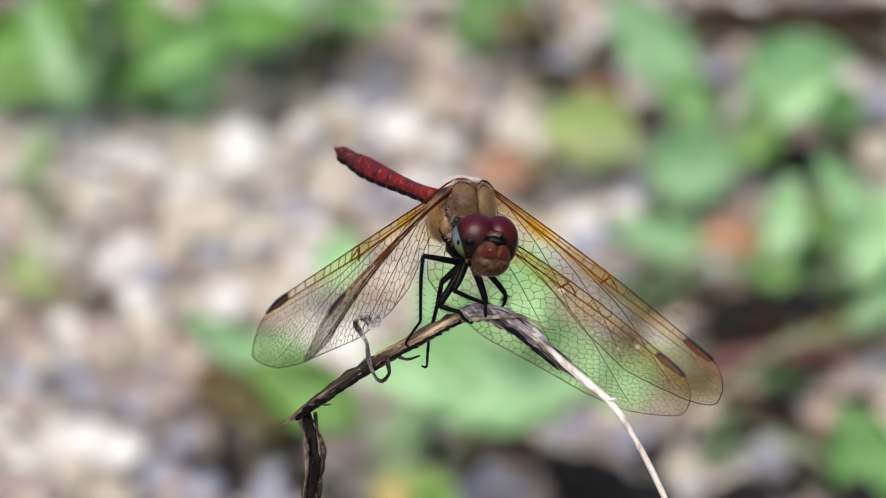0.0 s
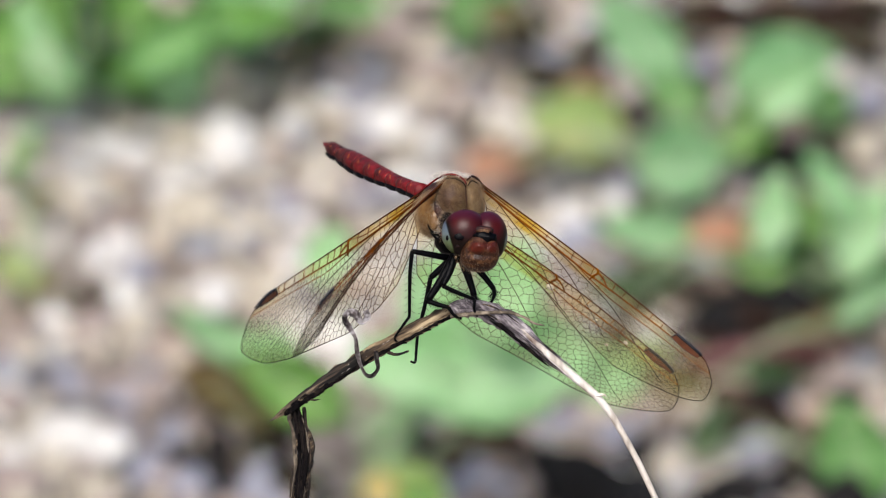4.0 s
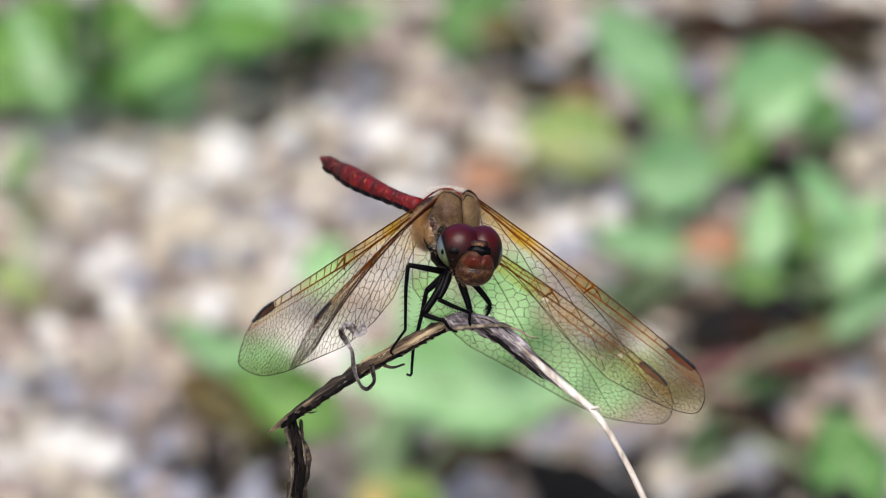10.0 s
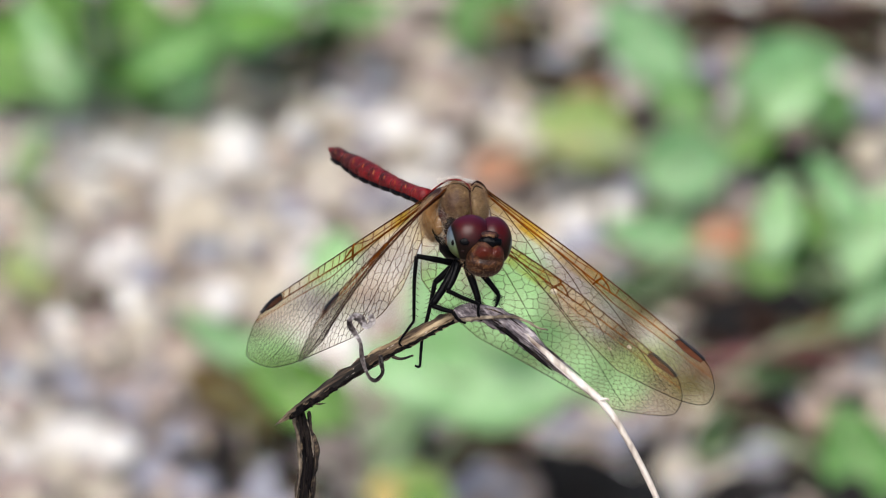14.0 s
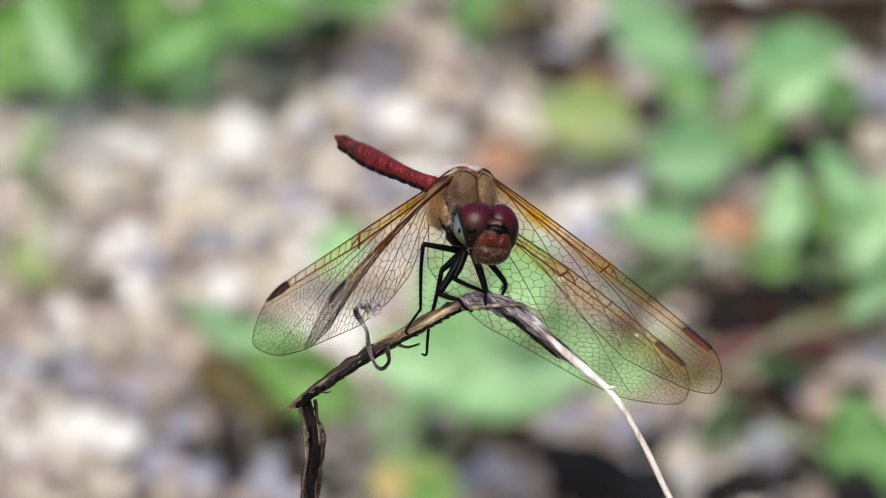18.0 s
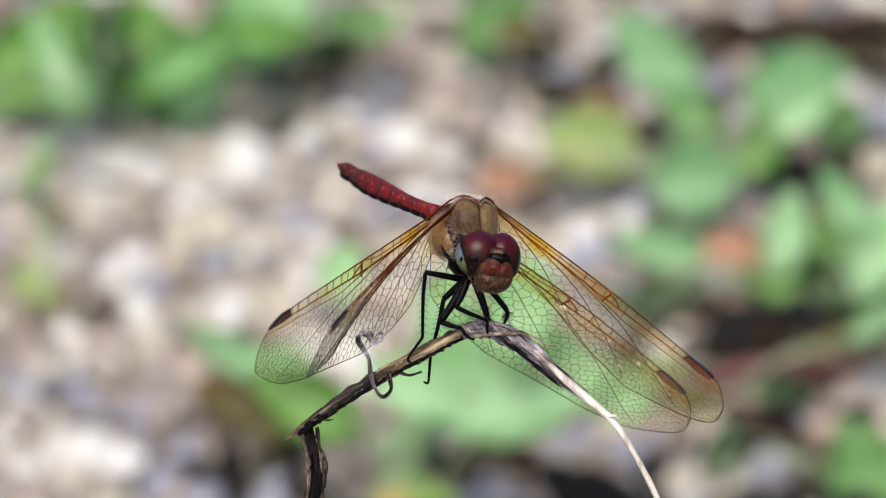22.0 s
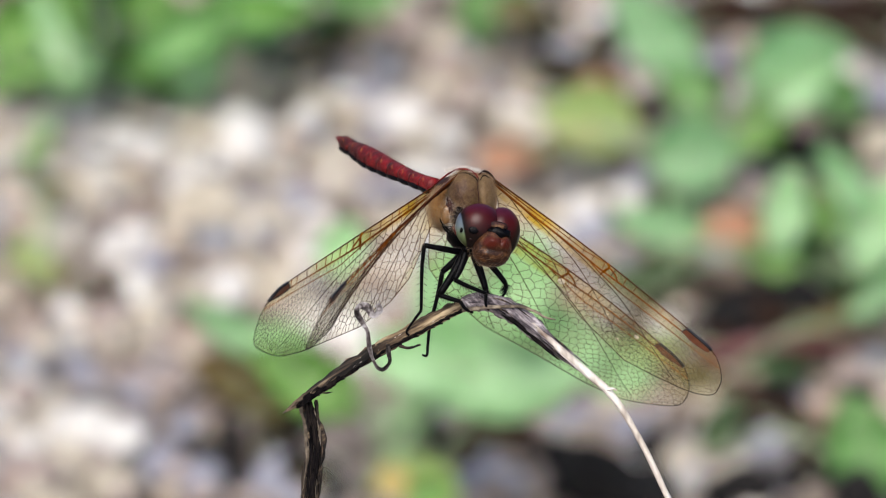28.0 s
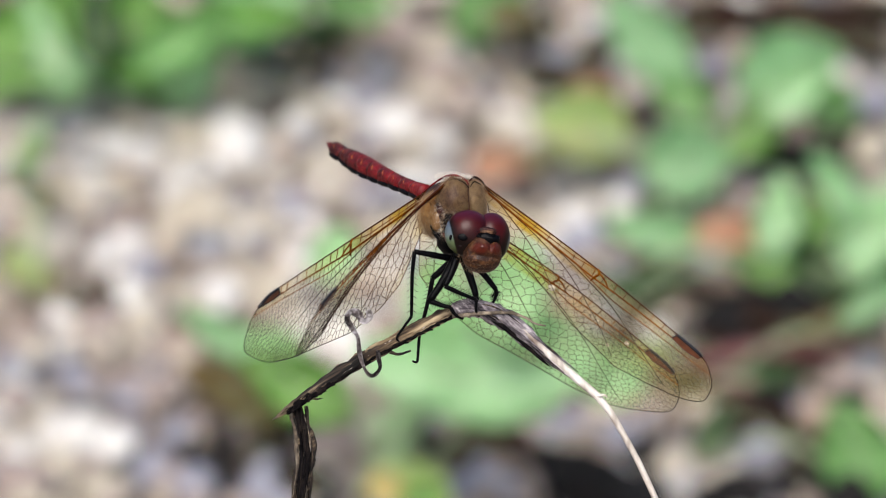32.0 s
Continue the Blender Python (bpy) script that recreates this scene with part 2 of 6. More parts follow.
def grit():
    """Gravel that nobody could count."""
    verts, faces = [], []
    seed_mesh = bmesh.new()
    bmesh.ops.create_icosphere(seed_mesh, subdivisions=1, radius=1.0)
    base = np.array([v.co[:] for v in seed_mesh.verts])
    tris = [[v.index for v in f.verts] for f in seed_mesh.faces]
    seed_mesh.free()
    rng = np.random.default_rng(5)
    for n in range(17000):
        wide = n > 6500
        x = rng.normal(0, 0.55) if wide else rng.uniform(-0.2, 0.2)
        y = rng.normal(0.65, 0.55) if wide else rng.uniform(0.36, 1.05)
        r = 0.0016 + 0.0042 * rng.random() ** 1.6
        shape = base * (1 + 0.28 * rng.standard_normal((len(base), 1)) * 0.6) * rng.uniform(0.65, 1.25, 3) * r
        a = rng.uniform(0, 6.28)
        c, s = np.cos(a), np.sin(a)
        shape = shape @ np.array([[c, -s, 0], [s, c, 0], [0, 0, 0.75]])
        z = 0.006 * noise.noise(Vector((x * 9, y * 9, 0))) + 0.003 * noise.noise(Vector((x * 40, y * 40, 3))) - 0.004
        start = len(verts)
        verts.extend((shape + (x, y, z + r * 0.35)).tolist())
        faces.extend([[start + k for k in t] for t in tris])
    me = bpy.data.meshes.new("gravel")
    me.from_pydata(verts, [], faces)
    me.materials.append(GRIT)
    return tagged(new("gravel", me), "loose pale beige and grey gravel on soil", "gravel", kind="stuff")


grit()


def stone(place, size, mat, label, seed):
    """A rounded, chipped stone; place is its top's middle on the ground, size in millimetres."""
    rng = random.Random(seed)
    bm = bmesh.new()
    flat = rng.uniform(0.55, 0.8)
    ball(bm, (0, 0, 0), (size / 2, size / 2 * rng.uniform(0.75, 1.0), size / 2 * flat), 0.3, 0.45, seed * 1.37, Matrix.Rotation(rng.uniform(0, 6), 3, "Z"), 2)
    for v in bm.verts:
        v.co.z = max(v.co.z, -size * 0.00022)
    ob = link_mesh("stone", bm, mat)
    ob.location = (place[0], place[1], -0.004 + size * 0.00022 + place[2])
    return tagged(ob, label, "stone", "gravel stones")


def leaf_blade(parent, name, centre, length, width, heading, facing, mat, label="", bend=0.15, seed=0):
    """An ovate leaf blade with a folded midrib and a wavy rim. heading: degrees in the leaf's plane from the x axis; facing: its normal."""
    n = Vector(facing).normalized()
    x = Vector((1, 0, 0))
    x = (x - n * x.dot(n)).normalized()
    y = n.cross(x)
    a = radians(heading)
    along, across = x * math.cos(a) + y * math.sin(a), y * math.cos(a) - x * math.sin(a)
    bm, rows, nu, nv = bmesh.new(), [], 12, 6
    for i in range(nu + 1):
        u = i / nu
        half = width / 2 * (math.sin(math.pi * u ** 0.8) ** 0.8 if 0 < u < 1 else 0.02)
        half *= 1 + 0.10 * noise.noise(Vector((u * 5, seed, 0)))
        row = []
        for j in range(nv + 1):
            v = 2 * j / nv - 1
            lift = -bend * length * (u - 0.4) ** 2 + 0.22 * half * abs(v) + 0.05 * length * noise.noise(Vector((u * 3, v * 2, seed)))
            row.append(bm.verts.new((along * ((u - 0.5) * length) + across * (v * half) + n * lift) * 0.001))
        rows.append(row)
    for i in range(nu):
        for j in range(nv):
            bm.faces.new((rows[i][j], rows[i + 1][j], rows[i + 1][j + 1], rows[i][j + 1]))
    bmesh.ops.solidify(bm, geom=bm.faces[:], thickness=0.00025)
    ob = part(name, bm, mat, parent, label)
    ob.location = Vector(centre) - parent.location
    rib = bmesh.new()
    pts = [Vector(along * ((u - 0.5) * length)) + n * (-bend * length * (u - 0.4) ** 2 + 0.1) for u in (0, 0.25, 0.5, 0.75, 0.97)]
    tube(rib, pts, [0.45, 0.4, 0.3, 0.22, 0.1], 5)
    part("midrib", rib, STALK_GREEN, ob)
    return Vector(centre) - along * (length * 0.0005)


def weed(root, leaves, label, category="weed", group="weeds on the gravel"):
    """A low plant: leaves, each on its own stalk, from one root. leaves: centre, length, width, heading, facing, material."""
    thing = new("weed")
    thing.location = (root[0], root[1], -0.003)
    tagged(thing, label, category, group)
    for n, (centre, length, width, heading, facing, mat) in enumerate(leaves):
        foot = leaf_blade(thing, "leaf", centre, length, width, heading, facing, mat, seed=n * 3.1 + root[0] * 50)
        bm = bmesh.new()
        a, b = Vector((0, 0, 0)), foot - thing.location
        mid = (a + b) / 2 + Vector((0, 0, 0.25 * (b - a).length))
        pts = glide([a * 1000, mid * 1000, b * 1000], 5)
        tube(bm, pts, [0.9 - 0.05 * k for k in range(len(pts))], 6)
        part("stalk", bm, STALK_GREEN, thing)
    return thing


def grass_tuft(root, count, height, spread, mat, label, seed):
    """Arching blades from one root."""
    rng = random.Random(seed)
    thing = new("grass_tuft")
    thing.location = (root[0], root[1], -0.004)
    tagged(thing, label, "grass", "grass tufts")
    for n in range(count):
        a, lean, h = rng.uniform(0, 6.28), rng.uniform(0.15, 1.0) * spread, height * rng.uniform(0.55, 1.0)
        w = rng.uniform(2.5, 5.0)
        bm, prev = bmesh.new(), None
        side = Vector((-math.sin(a), math.cos(a), 0))
        for k in range(8):
            u = k / 7
            p = Vector((math.cos(a) * lean * u * u, math.sin(a) * lean * u * u, h * (u - 0.35 * u ** 3)))
            half = side * (w / 2 * (1 - u ** 2.2) + 0.05)
            pair = [bm.verts.new((p + q) * 0.001) for q in (-half, Vector((0, 0, -0.25 * w * (1 - u))), half)]
            if prev:
                bm.faces.new((prev[0], prev[1], pair[1], pair[0]))
                bm.faces.new((prev[1], prev[2], pair[2], pair[1]))
            prev = pair
        bmesh.ops.solidify(bm, geom=bm.faces[:], thickness=0.0002)
        part("blade", bm, mat, thing)
    return thing


UPRIGHT, TILTED = (0, -0.8, 0.6), (0.1, -0.5, 0.85)


LEAF_BLUE = material("bluish_green_leaf", [(0.50, 0.69, 0.48), (0.66, 0.84, 0.63), (0.78, 0.91, 0.75)], 75, 0.5, 0.25, vary=0.1, through_light=0.3)


def plants():
    # weeds in the far left corner; some dark leaves stand in for shaded gaps
    weed((-0.0990, 0.7389, 0.0000), [
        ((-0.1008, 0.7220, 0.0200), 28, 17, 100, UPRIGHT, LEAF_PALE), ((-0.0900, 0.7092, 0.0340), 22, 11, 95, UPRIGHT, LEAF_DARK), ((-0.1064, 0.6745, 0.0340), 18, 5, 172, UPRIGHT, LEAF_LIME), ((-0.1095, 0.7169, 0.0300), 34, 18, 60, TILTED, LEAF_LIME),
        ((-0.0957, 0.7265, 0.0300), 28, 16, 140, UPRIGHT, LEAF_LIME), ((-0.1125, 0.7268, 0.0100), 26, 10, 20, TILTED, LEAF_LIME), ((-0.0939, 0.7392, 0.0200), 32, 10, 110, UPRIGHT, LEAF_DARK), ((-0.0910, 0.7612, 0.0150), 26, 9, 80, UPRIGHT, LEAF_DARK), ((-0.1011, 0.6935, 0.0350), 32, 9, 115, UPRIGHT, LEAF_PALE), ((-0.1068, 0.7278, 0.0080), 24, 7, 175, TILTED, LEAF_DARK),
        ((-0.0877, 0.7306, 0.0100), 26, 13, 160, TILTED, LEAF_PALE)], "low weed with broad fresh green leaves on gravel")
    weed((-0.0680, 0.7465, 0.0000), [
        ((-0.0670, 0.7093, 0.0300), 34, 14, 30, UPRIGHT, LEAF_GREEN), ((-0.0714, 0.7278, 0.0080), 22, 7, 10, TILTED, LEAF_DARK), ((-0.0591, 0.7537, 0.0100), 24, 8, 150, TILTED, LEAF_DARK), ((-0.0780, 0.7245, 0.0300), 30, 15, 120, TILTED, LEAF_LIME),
        ((-0.0666, 0.7244, 0.0150), 26, 15, 60, UPRIGHT, LEAF_PALE), ((-0.0531, 0.7226, 0.0300), 36, 14, 10, TILTED, LEAF_LIME),
        ((-0.0814, 0.7263, 0.0150), 30, 16, 150, TILTED, LEAF_LIME)], "low weed with broad fresh green leaves on gravel")
    weed((-0.0346, 0.7898, 0.0000), [
        ((-0.0484, 0.7530, 0.0200), 26, 14, 20, TILTED, LEAF_LIME), ((-0.0298, 0.7569, 0.0200), 24, 8, 160, TILTED, LEAF_GREEN), ((-0.0201, 0.7589, 0.0200), 22, 6, 20, TILTED, LEAF_PALE), ((-0.0397, 0.7544, 0.0040), 18, 6, 20, TILTED, LEAF_OLIVE), ((-0.0280, 0.7721, 0.0040), 16, 6, 150, TILTED, LEAF_OLIVE),
        ((-0.0493, 0.7401, 0.0300), 34, 24, 60, UPRIGHT, LEAF_PALE)], "low weed with narrow green leaves at the edge of gravel")
    weed((0.0086, 0.7898, 0.0000), [((0.0063, 0.7767, 0.0100), 22, 13, 100, UPRIGHT, LEAF_GREEN), ((0.0129, 0.7629, 0.0200), 24, 14, 40, TILTED, LEAF_GREEN)],
         "small green seedling on gravel")
    # the broad-leaved weed
    weed((0.0638, 0.6809, 0.0000), [
        ((0.0507, 0.7093, 0.0300), 34, 17, 130, UPRIGHT, LEAF_BLUE), ((0.0606, 0.6732, 0.0120), 25, 22, 20, UPRIGHT, LEAF_BLUE),
        ((0.0336, 0.6884, 0.0150), 27, 20, 165, UPRIGHT, LEAF_YELLOW), ((0.0228, 0.6858, 0.0060), 20, 8, 20, TILTED, LEAF_OLIVE), ((0.0782, 0.6797, 0.0200), 24, 13, 60, UPRIGHT, LEAF_LIME),
        ((0.0872, 0.7007, 0.0250), 30, 23, 25, UPRIGHT, LEAF_BLUE), ((0.0869, 0.6761, 0.0300), 22, 12, 40, UPRIGHT, LEAF_PALE), ((0.0310, 0.6903, 0.0060), 22, 8, 10, TILTED, LEAF_OLIVE), ((0.0585, 0.6996, 0.0200), 26, 14, 120, TILTED, LEAF_GREEN),
        ((0.0973, 0.7156, 0.0100), 20, 14, 150, UPRIGHT, LEAF_GREEN)],
         "broad-leaved weed with green and one yellowing leaf on gravel")
    weed((0.0872, 0.6242, 0.0000), [
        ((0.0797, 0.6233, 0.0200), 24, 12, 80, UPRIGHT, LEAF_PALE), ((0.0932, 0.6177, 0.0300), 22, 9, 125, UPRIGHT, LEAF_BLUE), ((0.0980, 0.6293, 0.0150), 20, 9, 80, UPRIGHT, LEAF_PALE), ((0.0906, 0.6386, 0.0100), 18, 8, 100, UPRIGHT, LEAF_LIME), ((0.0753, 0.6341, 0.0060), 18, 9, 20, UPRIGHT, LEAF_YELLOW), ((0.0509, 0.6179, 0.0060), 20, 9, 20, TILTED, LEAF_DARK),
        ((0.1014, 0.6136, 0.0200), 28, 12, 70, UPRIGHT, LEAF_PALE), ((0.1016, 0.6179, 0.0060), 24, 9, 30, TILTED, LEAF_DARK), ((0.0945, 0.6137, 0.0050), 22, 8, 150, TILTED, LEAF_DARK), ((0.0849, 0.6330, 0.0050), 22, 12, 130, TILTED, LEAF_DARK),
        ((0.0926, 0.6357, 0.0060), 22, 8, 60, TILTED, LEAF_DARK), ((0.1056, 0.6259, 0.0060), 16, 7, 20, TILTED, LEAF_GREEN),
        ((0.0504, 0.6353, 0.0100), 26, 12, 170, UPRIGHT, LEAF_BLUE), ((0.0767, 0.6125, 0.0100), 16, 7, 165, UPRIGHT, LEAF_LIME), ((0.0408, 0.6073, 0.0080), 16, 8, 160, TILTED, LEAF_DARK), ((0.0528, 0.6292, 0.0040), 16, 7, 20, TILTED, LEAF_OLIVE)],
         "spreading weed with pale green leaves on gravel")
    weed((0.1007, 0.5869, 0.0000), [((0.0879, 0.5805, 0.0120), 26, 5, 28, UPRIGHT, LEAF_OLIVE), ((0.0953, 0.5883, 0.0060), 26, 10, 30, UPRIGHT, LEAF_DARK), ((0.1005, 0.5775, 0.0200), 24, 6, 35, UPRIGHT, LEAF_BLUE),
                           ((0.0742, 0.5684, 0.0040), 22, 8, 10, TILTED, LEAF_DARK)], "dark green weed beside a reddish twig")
    weed((0.0953, 0.5184, 0.0000), [((0.0910, 0.5143, 0.0120), 26, 19, 110, UPRIGHT, LEAF_GREEN), ((0.0608, 0.5371, 0.0060), 16, 9, 60, UPRIGHT, LEAF_DARK)],
         "green weed leaf near dark soil")
    # the large pale weed under the perch
    weed((-0.0106, 0.5184, 0.0000), [
        ((0.0116, 0.4831, 0.0500), 46, 31, 4, UPRIGHT, LEAF_PALE), ((0.0318, 0.4877, 0.0450), 24, 13, 160, UPRIGHT, LEAF_PALE), ((0.0143, 0.4767, 0.0700), 24, 15, 75, UPRIGHT, LEAF_PALE),
        ((-0.0077, 0.4798, 0.0500), 26, 16, 170, UPRIGHT, LEAF_PALE), ((-0.0019, 0.4978, 0.0600), 22, 12, 70, UPRIGHT, LEAF_PALE), ((-0.0327, 0.5105, 0.0300), 28, 15, 150, UPRIGHT, LEAF_LIME),
        ((-0.0491, 0.5345, 0.0300), 28, 9, 148, UPRIGHT, LEAF_BLUE), ((-0.0385, 0.5302, 0.0300), 17, 9, 165, UPRIGHT, LEAF_PALE), ((-0.0244, 0.5150, 0.0600), 14, 11, 70, UPRIGHT, LEAF_PALE),
        ((-0.0084, 0.4861, 0.0300), 34, 2.2, 52, UPRIGHT, LEAF_PALE), ((-0.0085, 0.4995, 0.0300), 20, 4, 40, UPRIGHT, LEAF_PALE),
        ((-0.0059, 0.4817, 0.0200), 18, 11, 140, UPRIGHT, LEAF_YELLOW), ((-0.0132, 0.4742, 0.0240), 9, 8, 100, UPRIGHT, LEAF_CREAM), ((-0.0049, 0.4713, 0.0220), 12, 8, 30, UPRIGHT, LEAF_LIME)], "tall pale green weed with a large leaf beneath the dead stem")
    weed((-0.0459, 0.5517, 0.0000), [((-0.0491, 0.5545, 0.0080), 26, 14, 160, UPRIGHT, LEAF_OLIVE), ((-0.0389, 0.5405, 0.0100), 18, 10, 30, TILTED, LEAF_OLIVE)],
         "withered olive brown weed on gravel")
    weed((-0.1064, 0.6809, 0.0000), [((-0.1056, 0.6862, 0.0080), 11, 6, 50, UPRIGHT, LEAF_LIME), ((-0.1040, 0.6900, 0.0120), 7, 6, 80, UPRIGHT, LEAF_PALE), ((-0.1099, 0.6825, 0.0040), 9, 4, 120, TILTED, LEAF_OLIVE)], "tiny pale green seedling on gravel")
    weed((-0.0990, 0.6210, 0.0000), [((-0.1002, 0.6207, 0.0050), 11, 6, 160, UPRIGHT, LEAF_YELLOW), ((-0.0944, 0.6158, 0.0040), 10, 5, 30, TILTED, LEAF_OLIVE), ((-0.0996, 0.6647, 0.0060), 12, 6, 20, TILTED, LEAF_OLIVE), ((-0.1058, 0.6723, 0.0060), 12, 5, 150, TILTED, LEAF_DARK), ((-0.1049, 0.6281, 0.0050), 12, 6, 80, TILTED, LEAF_YELLOW)], "small olive green weed on gravel")
    weed((-0.0286, 0.7913, 0.0000), [((-0.0260, 0.7560, 0.0200), 22, 9, 165, UPRIGHT, LEAF_GREEN), ((-0.0330, 0.7700, 0.0080), 18, 8, 30, TILTED, LEAF_DARK)], "low dark green weed among grey stones")
    weed((0.0172, 0.7900, 0.0000), [((0.0165, 0.7500, 0.0200), 14, 9, 20, UPRIGHT, LEAF_OLIVE)], "dull olive weed leaf over dark stones")
    # behind the view's upper edge the weeds go on
    for n, (x, y) in enumerate(((-0.16, 1.02), (-0.10, 1.08), (-0.03, 1.10), (0.06, 1.06), (0.13, 1.04), (0.19, 0.9), (-0.2, 0.9))):
        grass_tuft((x, y), 11, 60, 45, LEAF_GREEN if n % 2 else LEAF_DARK, "tuft of green grass on gravel", n)
    weed((0.0452, 0.5632, 0.0000), [((0.0464, 0.5651, 0.0100), 15, 7, 25, UPRIGHT, LEAF_YELLOW), ((0.0540, 0.5589, 0.0080), 18, 9, 150, UPRIGHT, LEAF_OLIVE)], "low yellowing weed among dark stones")
    # dead leaves
    def dead_leaves(first, spots):
        for n, (place, length, width, heading, mat, label) in enumerate(spots, first):
            thing = new("dead_leaf")
            thing.location = (place[0], place[1], place[2])
            tagged(thing, label, "leaf", "dead leaves")
            leaf_blade(thing, "blade", place, length, width, heading, TILTED, mat, seed=n * 2.3, bend=0.5)

    dead_leaves(0, (
        ((0.0133, 0.6749, 0.0100), 17, 11, 20, LEAF_RED, "small rust red dead leaf on gravel"),
        ((0.0682, 0.6216, 0.0160), 19, 10, 10, LEAF_RED, "small orange dead leaf among weeds"),
        ((0.0670, 0.5559, 0.0040), 14, 9, 10, LEAF_MAROON, "dark red dead leaf on gravel"),
        ((0.0369, 0.6996, 0.0200), 14, 7, 170, LEAF_RED, "curled orange dead leaf beside a weed"),
        ((0.0756, 0.7873, 0.0040), 34, 14, 10, LEAF_BROWN, "large brown dead leaf on the soil"),
        ((0.0812, 0.5970, 0.0040), 26, 14, 160, LEAF_BROWN, "brown dead leaf in the shade of weeds"),
        ((0.0602, 0.6063, 0.0040), 26, 12, 20, LEAF_BROWN, "brown dead leaf beside dark stones"),
        ((0.0727, 0.5438, 0.0040), 24, 12, 160, LEAF_BROWN, "dark brown leaf shape filling a dark spot on gravel"),
        ((0.0832, 0.5271, 0.0040), 22, 10, 40, LEAF_BROWN, "dark brown leaf shape filling a dark spot on gravel"),
        ((0.1095, 0.7792, 0.0060), 26, 16, 30, LEAF_BROWN, "brown dead leaf on the soil"),
        # two dark blades stand in for shaded gaps near the broad-leaved weed
        ((0.0271, 0.7494, 0.0040), 18, 8, 30, LEAF_BROWN, "dark brown leaf shape filling a dark spot on gravel"),
        ((0.0402, 0.7494, 0.0040), 16, 7, 120, LEAF_BROWN, "dark brown leaf shape filling a dark spot on gravel")))
    dead_leaves(12, (
        # two more dark blades in place of shade beside and under its leaves
        ((0.0454, 0.7129, 0.0040), 16, 6, 20, LEAF_BROWN, "dark brown leaf shape for a shaded gap by the yellow leaf"),
        ((0.0812, 0.7002, 0.0040), 24, 9, 0, LEAF_BROWN, "dark brown leaf shape for the shaded gap under weeds"),
        ((0.0841, 0.5788, 0.0040), 26, 12, 10, LEAF_BROWN, "brown dead leaf beside a reddish twig"),
        ((0.0617, 0.5818, 0.0040), 24, 10, 170, LEAF_BROWN, "brown dead leaf beside a reddish twig"),
        ((0.0123, 0.5354, 0.0040), 22, 10, 0, LEAF_BROWN, "dark brown leaf shape filling a dark spot on gravel"),
        ((-0.0846, 0.6116, 0.0030), 16, 7, 20, LEAF_BROWN, "brown dead leaf on gravel"),
        ((-0.0377, 0.5402, 0.0030), 18, 9, 40, LEAF_BROWN, "brown dead leaf on gravel"),
        ((-0.0320, 0.5181, 0.0030), 16, 9, 150, LEAF_BROWN, "brown dead leaf on gravel")))
    dead_leaves(20, (
        ((0.0241, 0.7906, 0.0030), 18, 8, 160, LEAF_BROWN, "brown dead leaf on gravel"),
        ((0.0679, 0.7395, 0.0030), 16, 8, 60, LEAF_BROWN, "brown dead leaf between weeds"),
        ((0.1044, 0.7097, 0.0030), 18, 9, 10, LEAF_BROWN, "brown dead leaf on gravel"),
        ((0.0020, 0.5271, 0.0040), 16, 8, 40, LEAF_BROWN, "dark brown leaf shape filling a dark spot on gravel"),
        ((0.0393, 0.7611, 0.0040), 18, 7, 30, LEAF_BROWN, "dark brown leaf shape filling a dark spot on gravel"),
        ((0.0236, 0.7762, 0.0040), 16, 7, 150, LEAF_BROWN, "dark brown leaf shape filling a dark spot on gravel"),
        ((0.0976, 0.7859, 0.0060), 30, 12, 10, LEAF_BROWN, "large brown dead leaf on the soil"),
        ((0.1042, 0.7710, 0.0060), 34, 14, 160, LEAF_BROWN, "large brown dead leaf on the soil"),
        ((0.1154, 0.7879, 0.0060), 26, 12, 20, LEAF_BROWN, "brown dead leaf on the soil")))
    # a reddish twig on the ground
    bm = bmesh.new()
    a, b = Vector((0.0580, 0.5728, 0.0040)) * 1000, Vector((0.0989, 0.5831, 0.0060)) * 1000
    pts = glide([a, a.lerp(b, 0.3) + Vector((0, 0, 2)), a.lerp(b, 0.65), b], 6)
    tube(bm, pts, [2.3 - 0.04 * k for k in range(len(pts))], 7, rough=0.3)
    tagged(link_mesh("twig", bm, TWIG_DARK), "thin reddish brown twig lying on the ground", "twig")


plants()


def bark_piece(a, b, r, seed):
    """A flaky black piece added on the ground for dark spots and shade under weeds; its two ends and its radius in
    millimetres.
    """
    bm = bmesh.new()
    a, b = Vector(a) * 1000, Vector(b) * 1000
    pts = [a.lerp(b, k / 12) + Vector((0, 1.5 * math.sin(k * 0.9 + seed), 0)) for k in range(13)]
    tube(bm, pts, [r * (0.35 + 0.65 * math.sin(math.pi * (k + 0.6) / 13.2) ** 0.6) for k in range(13)], 14, rough=0.5, seed=seed, flat=0.6, ridges=4)
    tagged(link_mesh("bark_piece", bm, STONE_DARK_SHADE), "black flaky piece standing in for dark ground and shade", "bark", "pieces of bark")


# black pieces put where the weeds shade the ground and in dark spots
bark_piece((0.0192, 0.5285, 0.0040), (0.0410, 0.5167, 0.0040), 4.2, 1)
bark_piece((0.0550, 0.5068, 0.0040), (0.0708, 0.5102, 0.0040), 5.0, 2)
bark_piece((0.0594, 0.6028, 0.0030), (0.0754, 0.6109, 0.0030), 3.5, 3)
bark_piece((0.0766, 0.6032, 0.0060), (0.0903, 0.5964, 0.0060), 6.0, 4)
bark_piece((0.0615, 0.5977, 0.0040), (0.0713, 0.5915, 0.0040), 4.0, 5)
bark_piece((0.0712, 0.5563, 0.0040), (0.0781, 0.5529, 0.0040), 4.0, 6)
